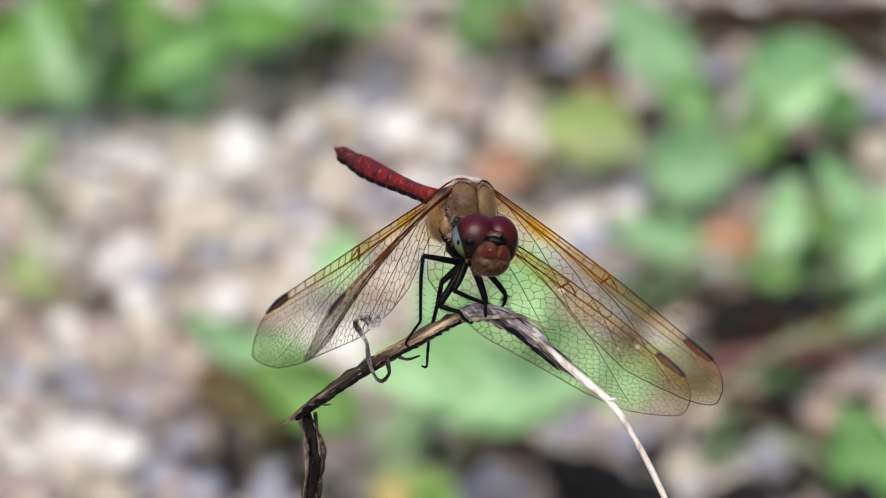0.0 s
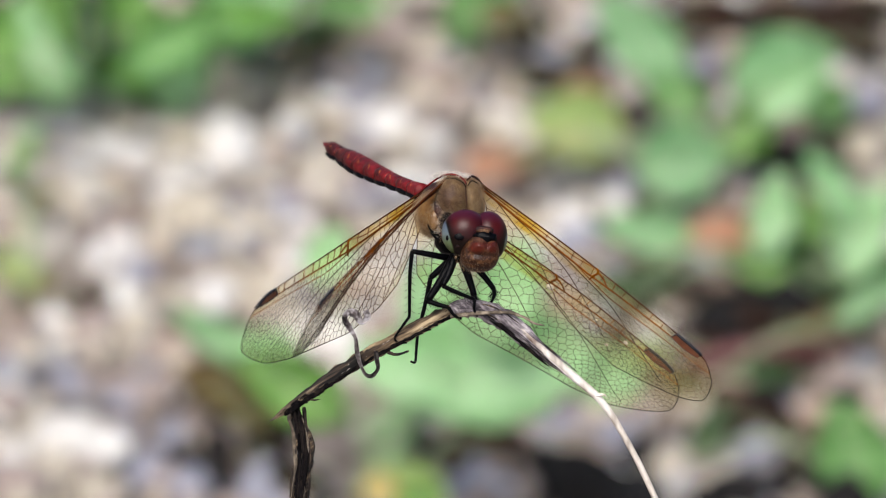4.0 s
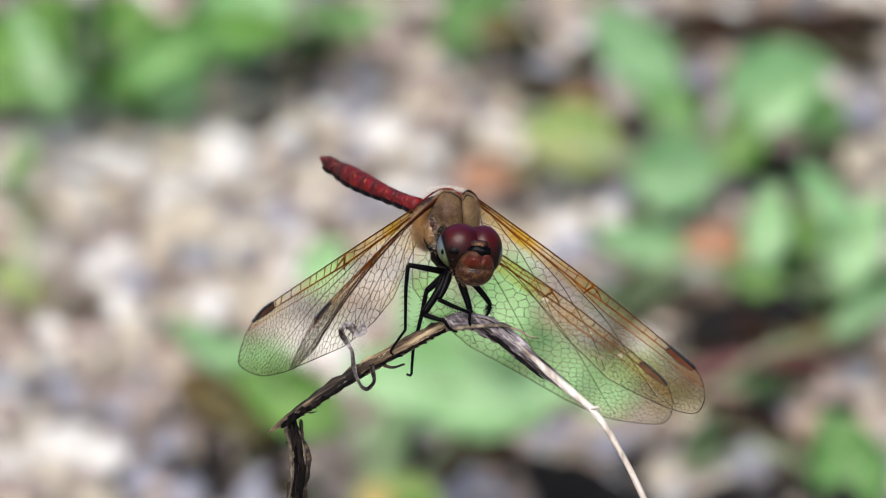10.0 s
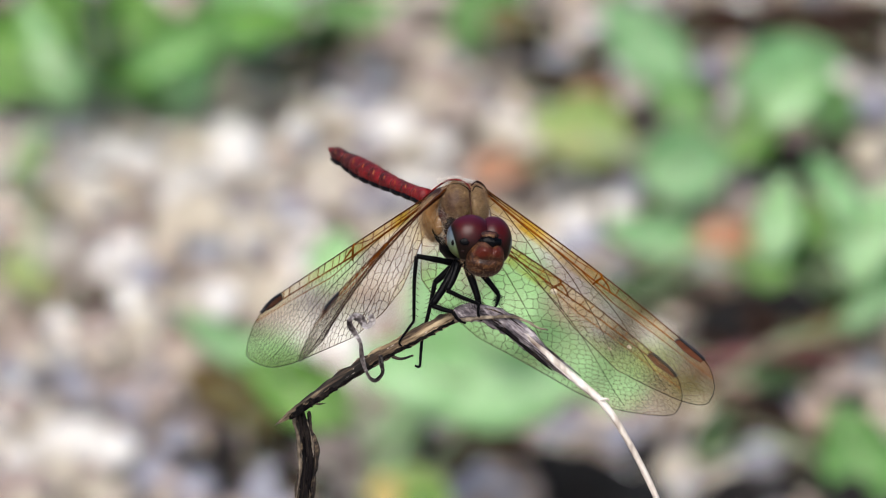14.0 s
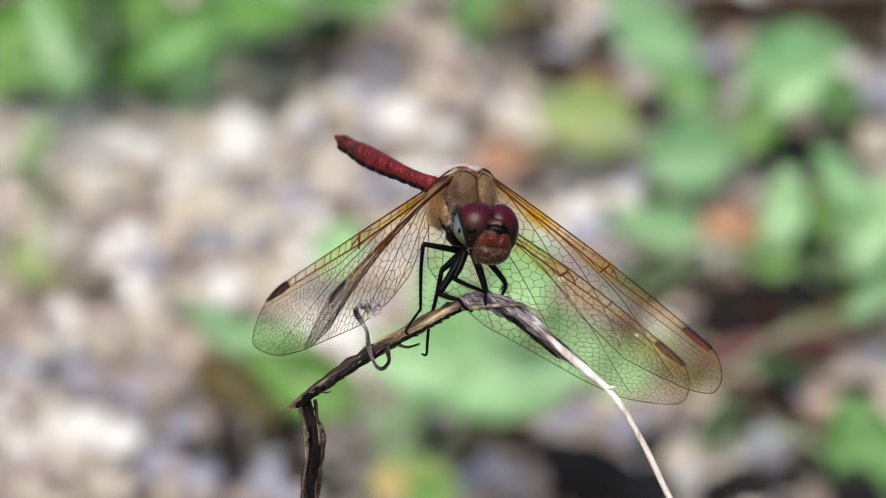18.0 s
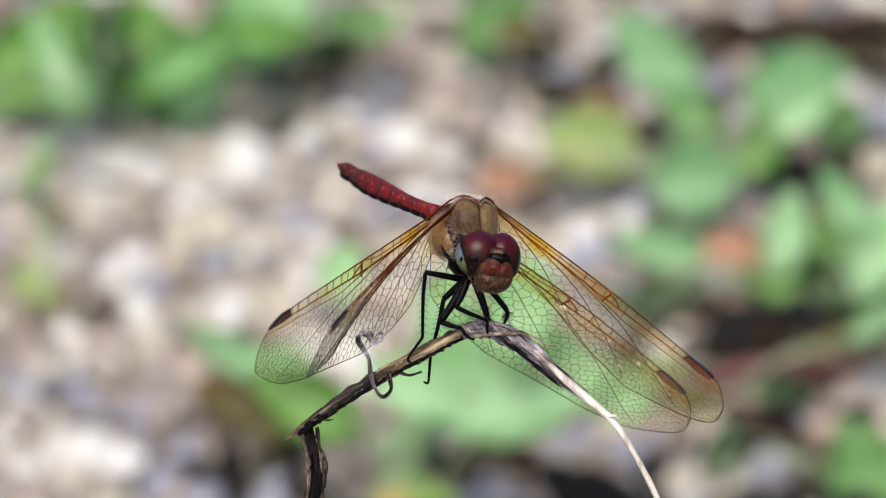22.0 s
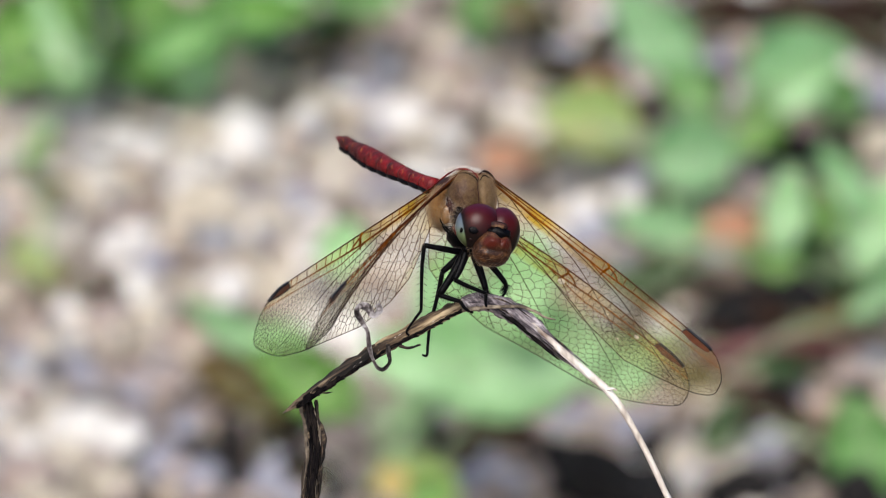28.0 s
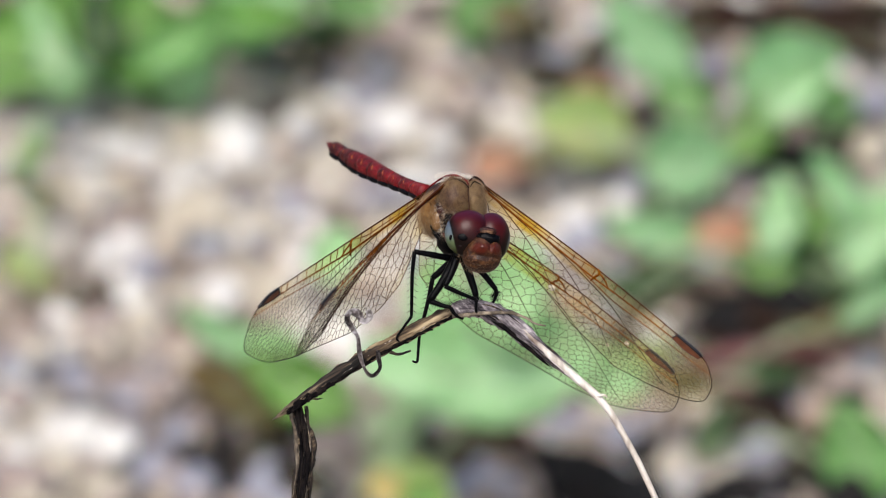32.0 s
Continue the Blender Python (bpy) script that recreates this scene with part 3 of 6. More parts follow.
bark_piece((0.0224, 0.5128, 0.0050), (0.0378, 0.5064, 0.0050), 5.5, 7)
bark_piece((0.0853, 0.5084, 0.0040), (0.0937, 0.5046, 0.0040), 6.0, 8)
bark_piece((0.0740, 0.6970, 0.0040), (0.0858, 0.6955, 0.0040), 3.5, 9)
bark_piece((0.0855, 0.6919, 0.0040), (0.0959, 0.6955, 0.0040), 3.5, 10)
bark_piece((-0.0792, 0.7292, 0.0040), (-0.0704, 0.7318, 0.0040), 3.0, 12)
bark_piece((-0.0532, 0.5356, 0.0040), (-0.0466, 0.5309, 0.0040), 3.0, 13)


def stones():
    # the dark ones fill dark soil and the shaded gaps between weeds
    white, beige, pink, grey, dark = STONE_WHITE, STONE_BEIGE, STONE_PINK, STONE_GREY, STONE_DARK_SHADE
    words = {white: "pale whitish stone on soil", beige: "beige rounded stone on soil", pink: "pinkish brown stone on soil",
             grey: "blue grey stone on soil", dark: "blackish stone standing in for dark soil and shade"}
    seeds = iter(range(1, 1000))

    def scatter(spots):
        for x, y, size, mat in spots:
            stone((x, y, 0.0), size if size > 17 else size * 0.88, mat, words[mat], next(seeds))

    # far left
    scatter((
        (-0.0746, 0.7295, 12, pink), (-0.0230, 0.7427, 12, grey), (-0.0430, 0.7620, 16, grey), (-0.0337, 0.7504, 16, dark), (-0.0500, 0.7465, 14, beige), (-0.0375, 0.7817, 15, dark),
        (-0.0204, 0.7678, 13, grey), (-0.0479, 0.7738, 13, dark), (-0.0281, 0.7738, 14, dark), (-0.0122, 0.7835, 17, pink), (-0.0040, 0.7960, 13, dark), (0.0010, 0.7960, 12, dark), (-0.0066, 0.7427, 15, beige), (-0.0036, 0.7620, 15, pink)))
    # left
    scatter((
        (-0.0536, 0.7028, 22, white), (-0.1046, 0.7166, 6, white), (-0.0588, 0.7221, 15, white), (-0.0807, 0.6620, 11, white), (-0.0666, 0.7166, 16, beige), (-0.1066, 0.7221, 13, white),
        (-0.0966, 0.7258, 14, white), (-0.0809, 0.7232, 14, beige), (-0.0867, 0.7093, 15, white), (-0.1122, 0.7184, 12, beige), (-0.0994, 0.7039, 13, beige), (-0.0776, 0.7039, 13, white),
        (-0.0614, 0.6654, 20, beige), (-0.0470, 0.6603, 17, beige), (-0.0692, 0.6809, 14, white), (-0.0405, 0.6774, 12, grey), (-0.0928, 0.7129, 13, pink), (-0.0949, 0.6809, 15, beige),
        (-0.1017, 0.6570, 12, beige), (-0.0739, 0.6371, 12, grey), (-0.0396, 0.6470, 14, beige)))
    # middle
    scatter((
        (-0.0553, 0.6217, 15, white), (-0.0369, 0.6419, 14, white), (-0.0294, 0.6294, 12, white), (-0.0560, 0.6161, 13, white), (-0.0791, 0.6510, 12, white), (-0.0401, 0.6198, 15, white), (-0.0348, 0.6022, 13, white), (-0.0390, 0.7277, 12, white), (-0.0146, 0.7210, 19, white), (-0.0252, 0.5930, 19, white), (-0.0195, 0.6053, 12, white), (-0.0830, 0.6053, 15, pink),
        (-0.0323, 0.6914, 16, beige), (-0.0021, 0.7166, 13, white), (-0.0915, 0.6115, 13, white), (-0.0822, 0.5930, 14, beige), (-0.0996, 0.5930, 15, pink), (-0.0722, 0.6053, 14, beige),
        (-0.0428, 0.6178, 15, beige), (-0.0352, 0.6115, 13, beige), (-0.0146, 0.6570, 14, beige), (-0.0198, 0.6306, 15, white), (-0.0309, 0.6306, 15, beige), (-0.0250, 0.6115, 13, beige),
        (-0.0130, 0.6339, 13, white), (-0.0344, 0.6603, 14, white), (-0.0087, 0.6115, 12, white), (-0.0055, 0.6503, 12, white)))
    # near left
    scatter((
        (-0.0845, 0.5432, 19, white), (-0.0917, 0.5503, 16, beige), (-0.0999, 0.5632, 12, pink), (-0.0765, 0.5420, 16, white), (-0.0877, 0.5307, 14, beige), (-0.0966, 0.5376, 13, white),
        (-0.0659, 0.5279, 13, grey), (-0.0687, 0.5661, 14, pink), (-0.0701, 0.5691, 14, pink), (-0.0588, 0.5517, 14, pink), (-0.0561, 0.5348, 12, dark), (-0.0953, 0.5211, 18, pink),
        (-0.0761, 0.5184, 16, beige), (-0.0561, 0.5211, 15, grey), (-0.0487, 0.5252, 13, dark)))
    # near middle
    scatter((
        (-0.0400, 0.5307, 12, grey), (-0.0426, 0.5503, 11, pink), (-0.0005, 0.5348, 11, dark), (-0.0409, 0.5211, 13, grey), (-0.0250, 0.5432, 12, pink), (-0.0283, 0.5211, 12, grey),
        (-0.0126, 0.5265, 11, pink), (-0.0036, 0.5432, 14, dark), (-0.0357, 0.5376, 11, dark), (-0.0357, 0.5157, 11, grey)))
    # far right
    scatter((
        (0.1106, 0.7504, 13, beige), (0.0469, 0.6879, 13, grey), (0.0054, 0.7389, 16, pink), (0.0142, 0.7240, 12, beige), (0.0824, 0.6809, 13, dark), (0.0954, 0.7039, 12, dark),
        (0.0265, 0.7542, 10, dark), (0.0516, 0.7389, 10, dark), (0.0953, 0.7939, 16, dark), (0.1158, 0.7979, 16, dark), (0.0708, 0.7659, 13, grey), (0.0300, 0.7700, 15, grey), (0.0317, 0.7870, 13, dark),
        (0.0225, 0.7858, 13, dark), (0.0408, 0.7817, 12, dark), (0.1128, 0.7408, 15, grey), (0.1089, 0.7093, 16, beige), (0.1004, 0.7129, 13, pink), (0.0840, 0.7075, 15, dark),
        (0.0342, 0.7620, 13, dark), (0.0267, 0.7659, 11, dark), (0.0414, 0.7484, 9, dark)))
    # near the middle right
    scatter((
        (0.0320, 0.6654, 15, white), (0.0335, 0.6523, 16, grey), (0.0253, 0.6618, 13, beige), (0.0280, 0.5531, 13, grey), (0.0395, 0.5489, 12, grey), (0.0189, 0.5531, 12, pink), (0.0359, 0.5574, 12, grey), (0.0476, 0.5574, 11, grey),
        (0.0424, 0.5961, 14, dark), (0.0310, 0.6242, 13, grey), (0.0496, 0.6084, 13, dark), (0.0164, 0.6637, 14, beige), (0.0246, 0.6503, 13, white)))
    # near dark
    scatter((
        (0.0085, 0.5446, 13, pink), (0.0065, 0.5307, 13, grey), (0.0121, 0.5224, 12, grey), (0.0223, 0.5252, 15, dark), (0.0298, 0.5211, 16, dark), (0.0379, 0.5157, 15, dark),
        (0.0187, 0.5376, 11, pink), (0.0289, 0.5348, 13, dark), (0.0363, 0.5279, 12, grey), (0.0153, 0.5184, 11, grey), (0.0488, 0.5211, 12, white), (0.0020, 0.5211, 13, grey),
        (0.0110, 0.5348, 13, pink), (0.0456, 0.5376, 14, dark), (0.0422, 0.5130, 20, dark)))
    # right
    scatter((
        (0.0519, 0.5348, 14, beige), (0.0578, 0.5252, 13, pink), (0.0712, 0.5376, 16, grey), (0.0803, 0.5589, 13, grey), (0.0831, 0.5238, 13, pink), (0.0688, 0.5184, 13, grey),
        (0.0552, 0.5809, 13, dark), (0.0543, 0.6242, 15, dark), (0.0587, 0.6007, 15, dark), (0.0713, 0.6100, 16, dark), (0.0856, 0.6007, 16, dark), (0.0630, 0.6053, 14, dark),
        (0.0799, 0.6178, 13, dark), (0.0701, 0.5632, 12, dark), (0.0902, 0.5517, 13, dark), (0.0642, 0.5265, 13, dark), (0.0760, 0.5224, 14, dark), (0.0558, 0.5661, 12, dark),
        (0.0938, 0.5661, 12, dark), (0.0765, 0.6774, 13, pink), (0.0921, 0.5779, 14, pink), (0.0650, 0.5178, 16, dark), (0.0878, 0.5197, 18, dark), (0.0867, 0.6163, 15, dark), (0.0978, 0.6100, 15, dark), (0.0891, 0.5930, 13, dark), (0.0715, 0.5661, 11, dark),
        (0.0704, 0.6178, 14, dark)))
    # smaller pebbles between them
    rng = random.Random(41)
    for n in range(230):
        x, y = rng.uniform(-0.13, 0.02), rng.uniform(0.50, 0.80)
        mat = rng.choice((white, beige, beige, beige, beige, pink, pink, grey))
        if y < 0.60 and mat in (white, beige) and x > -0.085:
            mat = pink
        stone((x, y, 0.002), rng.uniform(6.0, 9.5), mat, words[mat].replace("stone", "pebble"), n + 400)


stones()


# ---- the dead stem ----
BARK = material("weathered_bark", [(0.06, 0.05, 0.045), (0.27, 0.21, 0.16), (0.50, 0.42, 0.32), (0.76, 0.68, 0.55)], 1300, 0.85, 1.0, 3, stretch=(0.10, 1, 1), turn=28, tight=0.26)
BARK_DARK = material("blackened_bark", [(0.015, 0.012, 0.01), (0.05, 0.042, 0.036), (0.24, 0.19, 0.15), (0.50, 0.43, 0.35)], 1100, 0.9, 1.0, 3, stretch=(1, 1, 0.06), tight=0.24)
FRAY = material("grey_frayed_bark", [(0.07, 0.06, 0.065), (0.31, 0.28, 0.30), (0.54, 0.505, 0.52), (0.82, 0.79, 0.79)], 1300, 0.85, 1.0, 5, stretch=(0.3, 1, 1), turn=-38, tight=0.30)
STRAW = material("pale_straw", [(0.48, 0.40, 0.35), (0.83, 0.79, 0.74), (0.96, 0.945, 0.92)], 300, 0.7, 0.5, 5, stretch=(1, 1, 0.4))
BARK_TAN = material("tan_bark", [(0.17, 0.145, 0.12), (0.40, 0.355, 0.30), (0.64, 0.585, 0.51)], 900, 0.85, 0.8, 3)
BARK_ROT = material("rotten_bark", [(0.03, 0.025, 0.02), (0.10, 0.08, 0.065), (0.29, 0.235, 0.185), (0.54, 0.47, 0.375)], 1400, 0.9, 1.0, 3, stretch=(0.08, 1, 1), turn=32, tight=0.26)
PITCH = material("black_rot", [(0.02, 0.018, 0.02), (0.07, 0.06, 0.065), (0.17, 0.145, 0.13)], 1100, 0.95, 1.0, 4, spec=0.1, stretch=(1, 1, 0.15), tight=0.3)
TENDRIL = material("grey_tendril", [(0.16, 0.13, 0.13), (0.50, 0.46, 0.46), (0.88, 0.86, 0.87)], 420, 0.75, 0.6, tight=0.2)
STAGE = pose(0, 0, 0.30, -25)


def strip(bm, points, widths, across, thick=0.12, twist=0.0, curl=0.0, seed=0):
    """A thin flattened strip with a curled section, in millimetres."""
    pts = [Vector(q) for q in points]
    rows = []
    for i, q in enumerate(pts):
        way = (pts[min(i + 1, len(pts) - 1)] - pts[max(i - 1, 0)]).normalized()
        side = way.cross(Vector(across)).normalized()
        side = Matrix.Rotation(twist * i / len(pts), 3, way) @ side
        up = side.cross(way)
        row = []
        for k in (-1, -0.5, 0, 0.5, 1):
            w = widths[i] / 2 * (1 + 0.12 * noise.noise(Vector((i * 0.8, k * 2, seed))))
            row.append(bm.verts.new((q + side * k * w - up * (curl * widths[i] * (k * k))) * 0.001))
        rows.append(row)
    for a, b in zip(rows, rows[1:]):
        for k in range(4):
            bm.faces.new((a[k], a[k + 1], b[k + 1], b[k]))
    bmesh.ops.solidify(bm, geom=bm.faces[:], thickness=thick * 0.001)


def dead_stem():
    stem = new("dead_twig")
    stem.matrix_world = STAGE
    tagged(stem, "dead bent twig, blackened and weathered grey to straw", "twig")
    rng = random.Random(3)
    # the weathered arm, from its torn end to the bend
    bm = bmesh.new()
    pts = glide([(-16.94, -0.60, -16.71), (-15.27, -0.50, -15.56), (-13.33, -0.30, -14.19), (-10.69, 0.00, -12.42), (-7.99, 0.00, -10.69), (-5.40, 0.00, -9.20), (-2.82, 0.00, -7.87), (-0.52, 0.00, -6.61), (1.09, 0.00, -5.86), (2.36, 0.00, -5.46), (3.79, 0.00, -5.58)], 6)
    n = len(pts)
    girth = [0.12 + 0.62 * min(1, i / 16) ** 0.8 * (1 - 0.15 * i / n) for i in range(n)]
    tube(bm, pts[:27], girth[:27], 20, rough=0.34, seed=2.0, flat=0.85, ridges=5)
    part("torn_end", bm, BARK_ROT, stem, "blackened torn end of the arm")
    bm = bmesh.new()
    tube(bm, pts[24:], girth[24:], 20, rough=0.28, seed=2.6, flat=0.85, ridges=5)
    arm = part("arm", bm, BARK, stem, "split brown weathered arm of the stem")
    bm = bmesh.new()
    tube(bm, glide([(-17.34, -0.60, -16.91), (-16.6, -0.60, -16.50), (-15.6, -0.60, -15.85)], 4), [0.04, 0.08, 0.10, 0.12, 0.13, 0.13, 0.12, 0.10, 0.06], 8, rough=0.4)
    part("torn_tip", bm, BARK_TAN, arm, "pale splintered tip")
    bm = bmesh.new()
    tube(bm, glide([(-14.02, -0.50, -14.21), (-13.09, -0.60, -14.78), (-12.17, -0.70, -14.72)], 4), [0.16, 0.15, 0.14, 0.13, 0.11, 0.09, 0.07, 0.05, 0.02], 6, rough=0.5)
    part("loose_fibre", bm, BARK_ROT, arm)
    # black rotten fibres along its lower side
    for k in range(64):
        at = int((n - 19) * rng.random() ** 1.5) + 4
        low = [Vector(p) + Vector((0, -0.15 - 0.4 * rng.random(), -0.54 + (0.15 if k % 3 else 0.95 * max(0, 1 - at / 22)) * rng.random())) for p in pts[at:at + rng.randint(5, 12)]]
        low[-1] += Vector((0.2, -0.1, -0.2 * rng.random()))
        bm = bmesh.new()
        tube(bm, low, [0.05 + 0.11 * math.sin(math.pi * (i + 0.4) / len(low)) for i in range(len(low))], 5, rough=0.5, seed=k)
        part("rotten_fibre", bm, PITCH, arm)
    # loose grey fibres over the top of the arm
    for k in range(14):
        at = rng.choice(range(2, n - 12))
        top = [Vector(p) + Vector((0, -0.55 + 0.2 * rng.random(), 0.34 - 0.5 * rng.random())) for p in pts[at:at + rng.randint(6, 12)]]
        bm = bmesh.new()
        tube(bm, top, [0.03 + 0.05 * math.sin(math.pi * (i + 0.3) / len(top)) for i in range(len(top))], 5, seed=k)
        part("bark_fibre", bm, BARK_DARK if k % 3 == 0 else STRAW if k % 3 == 1 else BARK, arm)
    # the blackened upright that carries it, down to the ground
    bm = bmesh.new()
    up = [(-14.78, 0.20, -15.24), (-14.55, 0.40, -16.91), (-14.16, 0.60, -18.65), (-13.99, 0.70, -20.66), (-14.28, 0.80, -22.97), (-14.46, 1.00, -25.40)]
    end = Vector(up[-1])
    down = STAGE.to_3x3().inverted() @ Vector((0, 0, -1))
    far = (STAGE.translation.z + (STAGE.to_3x3() @ end).z * 0.001 + 0.004) * 1000
    tail = [tuple(end + down * far * u + Vector((1.5 * math.sin(4 * u), 2 * u, 0))) for u in (0.01, 0.03, 0.07, 0.2, 0.4, 0.6, 0.8, 1.0)]
    pts = glide(up + tail, 6)
    tube(bm, pts, [0.26 + 0.30 * min(1, i / 8) + 0.6 * max(0, i - 30) / len(pts) for i in range(len(pts))], 16, rough=0.42, seed=7.0, flat=0.8, ridges=4)
    post = part("upright", bm, PITCH, stem, "blackened rotten upright of the stem")
    for k, (a, begin, count, r, mat) in enumerate(((3.35, 0, 23, 0.30, BARK_TAN), (6.0, 1, 27, 0.30, BARK_ROT), (3.9, 0, 16, 0.17, BARK_ROT), (5.4, 5, 17, 0.15, BARK_TAN), (4.4, 16, 20, 0.10, BARK_ROT), (3.2, 19, 22, 0.26, BARK_DARK), (6.0, 21, 20, 0.26, BARK_DARK), (3.6, 23, 14, 0.10, BARK_TAN), (5.2, 24, 14, 0.09, BARK_ROT))):
        line = []
        for i, p in enumerate(pts[begin:begin + count]):
            w = a + 0.30 * math.sin(0.35 * i + k * 2.1)
            line.append(Vector(p) + Vector((0.78 * math.cos(w), -0.60 * abs(math.sin(w)), 0)) * (1 + 0.10 * math.sin(i * 0.5 + k)))
        bm = bmesh.new()
        tube(bm, line, [r * (0.25 + 0.75 * math.sin(math.pi * (i + 0.5) / len(line)) ** 0.5) for i in range(len(line))], 8, rough=0.6, seed=k * 3.0, flat=0.6, ridges=3)
        part("splinter", bm, mat, post)
    for k in range(80):
        at = rng.choice(range(0, 32))
        mid = k % 2 == 0
        a = rng.uniform(4.2, 5.3) if mid else rng.choice((rng.uniform(2.7, 4.1), rng.uniform(5.3, 6.5)))
        off = Vector((0.76 * math.cos(a), -0.66 * abs(math.sin(a)), 0))
        line = [Vector(p) + off * (1 + 0.02 * i) for i, p in enumerate(pts[at:at + rng.randint(5, 11)])]
        bm = bmesh.new()
        line[-1] += off * rng.choice((0, 0, 0.35))
        tube(bm, line, [0.02 + (0.13 if mid else 0.045) * math.sin(math.pi * (i + 0.3) / len(line)) for i in range(len(line))], 6, rough=0.5, seed=k)
        part("bark_fibre", bm, PITCH if mid else (BARK_TAN, BARK_ROT, BARK_DARK, PITCH, BARK_ROT)[k % 5], post)
    # the frayed grey bend
    bm = bmesh.new()
    pts = glide([(0.92, -0.30, -5.69), (2.64, -0.50, -5.51), (4.48, -0.60, -5.74), (6.20, -0.60, -6.60), (8.09, -0.60, -8.09), (9.99, -0.50, -9.70), (11.95, -0.40, -11.31), (13.67, -0.30, -12.70)], 6)
    n = len(pts)
    tube(bm, pts, [0.33 + 0.64 * math.sin(math.pi * min(1, (i + 3) / n) ** 0.8) for i in range(n)], 18, rough=0.3, seed=4.0, flat=0.55, ridges=6)
    bend = part("frayed_bend", bm, FRAY, stem, "grey frayed bark at the bend")
    for k in range(44):
        dark = k % 4 == 0
        at = rng.choice(range(n // 3, n - 16)) if dark else rng.choice(range(2, n - 12))
        off = Vector((-0.6, 0, -0.8)) * (rng.uniform(0.5, 0.85) if dark else rng.uniform(-0.75, 0.45)) + Vector((0, -0.45 - 0.15 * rng.random(), 0))
        line = [Vector(p) + off for p in pts[at:at + rng.randint(6, 13)]]
        bm = bmesh.new()
        tube(bm, line, [0.02 + (0.12 if dark else 0.06) * math.sin(math.pi * (i + 0.2) / len(line)) for i in range(len(line))], 5, rough=0.5, seed=k, flat=0.6)
        part("bark_fibre", bm, PITCH if dark else (STRAW, FRAY, FRAY, BARK_DARK if k % 3 else FRAY)[k % 4], bend)
    bm = bmesh.new()
    sliver = glide([(0.92, -1.20, -6.31), (2.52, -1.40, -6.19), (4.36, -1.50, -6.02), (6.65, -1.30, -5.96), (8.26, -1.20, -6.42), (9.40, -1.30, -7.05), (10.43, -1.40, -7.28)], 6)
    tube(bm, sliver, [0.20 - 0.14 * (i / len(sliver)) ** 2 for i in range(len(sliver))], 8, rough=0.6, flat=0.6, ridges=3)
    part("sliver", bm, BARK_TAN, stem, "loose curved bark sliver")
    # the pale bare stalk, bending over and down to the ground
    bm = bmesh.new()
    low = [(7.52, -0.90, -7.11), (9.52, -0.90, -9.01), (11.54, -0.60, -10.91), (13.56, -0.30, -12.58), (15.57, -0.20, -14.31), (17.01, -0.20, -16.03), (18.33, -0.10, -18.16), (19.60, 0.00, -20.46), (20.82, 0.20, -22.94), (22.03, 0.40, -25.48)]
    end = Vector(low[-1])
    far = (STAGE.translation.z + (STAGE.to_3x3() @ end).z * 0.001 + 0.004) * 1000
    lean = [tuple(end + down * far * u + Vector((60 * (1 - (1 - u) ** 3), 0, 0))) for u in (0.01, 0.025, 0.06, 0.15, 0.3, 0.5, 0.75, 1.0)]
    pts = glide(low + lean, 6)
    tube(bm, pts, [min(0.14 + 0.026 * i, 0.46 - 0.15 * min(1, max(0, i - 12) / 24)) + 0.3 * max(0, (i - 62) / len(pts)) for i in range(len(pts))], 14, rough=0.06, seed=1.0)
    stalk = part("straw_stalk", bm, STRAW, stem, "bare pale straw-coloured stalk")
    bm = bmesh.new()
    tube(bm, glide([(15.73, -0.50, -14.36), (16.41, -0.80, -14.29), (16.70, -0.90, -14.52)], 4), [0.2, 0.18, 0.16, 0.14, 0.12, 0.10, 0.08, 0.05, 0.03], 6)
    part("node", bm, STRAW, stalk)
    # stub and tendril
    bm = bmesh.new()
    stub = glide([(-5.40, -0.30, -10.00), (-4.48, -0.60, -10.22), (-3.27, -0.80, -9.87)], 5)
    tube(bm, stub, [0.2 - 0.01 * i for i in range(len(stub))], 7, rough=0.3)
    part("stub", bm, BARK_DARK, stem)
    bm = bmesh.new()
    loop = glide([(-7.63, -1.00, -5.74), (-7.40, -1.30, -6.42), (-8.08, -1.50, -6.88), (-8.60, -1.20, -6.14), (-9.35, -0.90, -5.97), (-9.69, -1.10, -6.60), (-9.06, -1.30, -7.68), (-8.60, -1.40, -8.54), (-8.42, -1.50, -9.86), (-8.14, -1.50, -11.06), (-7.62, -1.40, -12.09), (-7.00, -1.10, -12.27), (-6.43, -0.90, -11.59), (-6.60, -0.80, -10.62), (-6.66, -0.70, -9.82)], 5)
    strip(bm, loop, [0.50 + 0.26 * math.exp(-((i - 16) / 12) ** 2) + 0.10 * math.sin(i * 0.5) for i in range(len(loop))], (0.15, 1, 0.1), thick=0.14, twist=0.75, curl=0.22, seed=5)
    part("tendril", bm, TENDRIL, stem, "dry curled grey tendril")
    return stem


dead_stem()


# ---- the dragonfly ----
CHITIN_BROWN = material("brown_thorax", [(0.16, 0.085, 0.055), (0.30, 0.195, 0.115), (0.45, 0.35, 0.19), (0.64, 0.56, 0.37)], 240, 0.6, 0.3, 12, tight=0.42)
CHITIN_TAN = material("tan_thorax", [(0.32, 0.22, 0.13), (0.50, 0.40, 0.26), (0.70, 0.61, 0.45)], 260, 0.6, 0.3, 12, tight=0.45)
CHITIN_DARK = material("dark_brown_thorax", [(0.02, 0.012, 0.015), (0.06, 0.03, 0.035), (0.16, 0.08, 0.065)], 500, 0.7, 0.4, 5, spec=0.15)
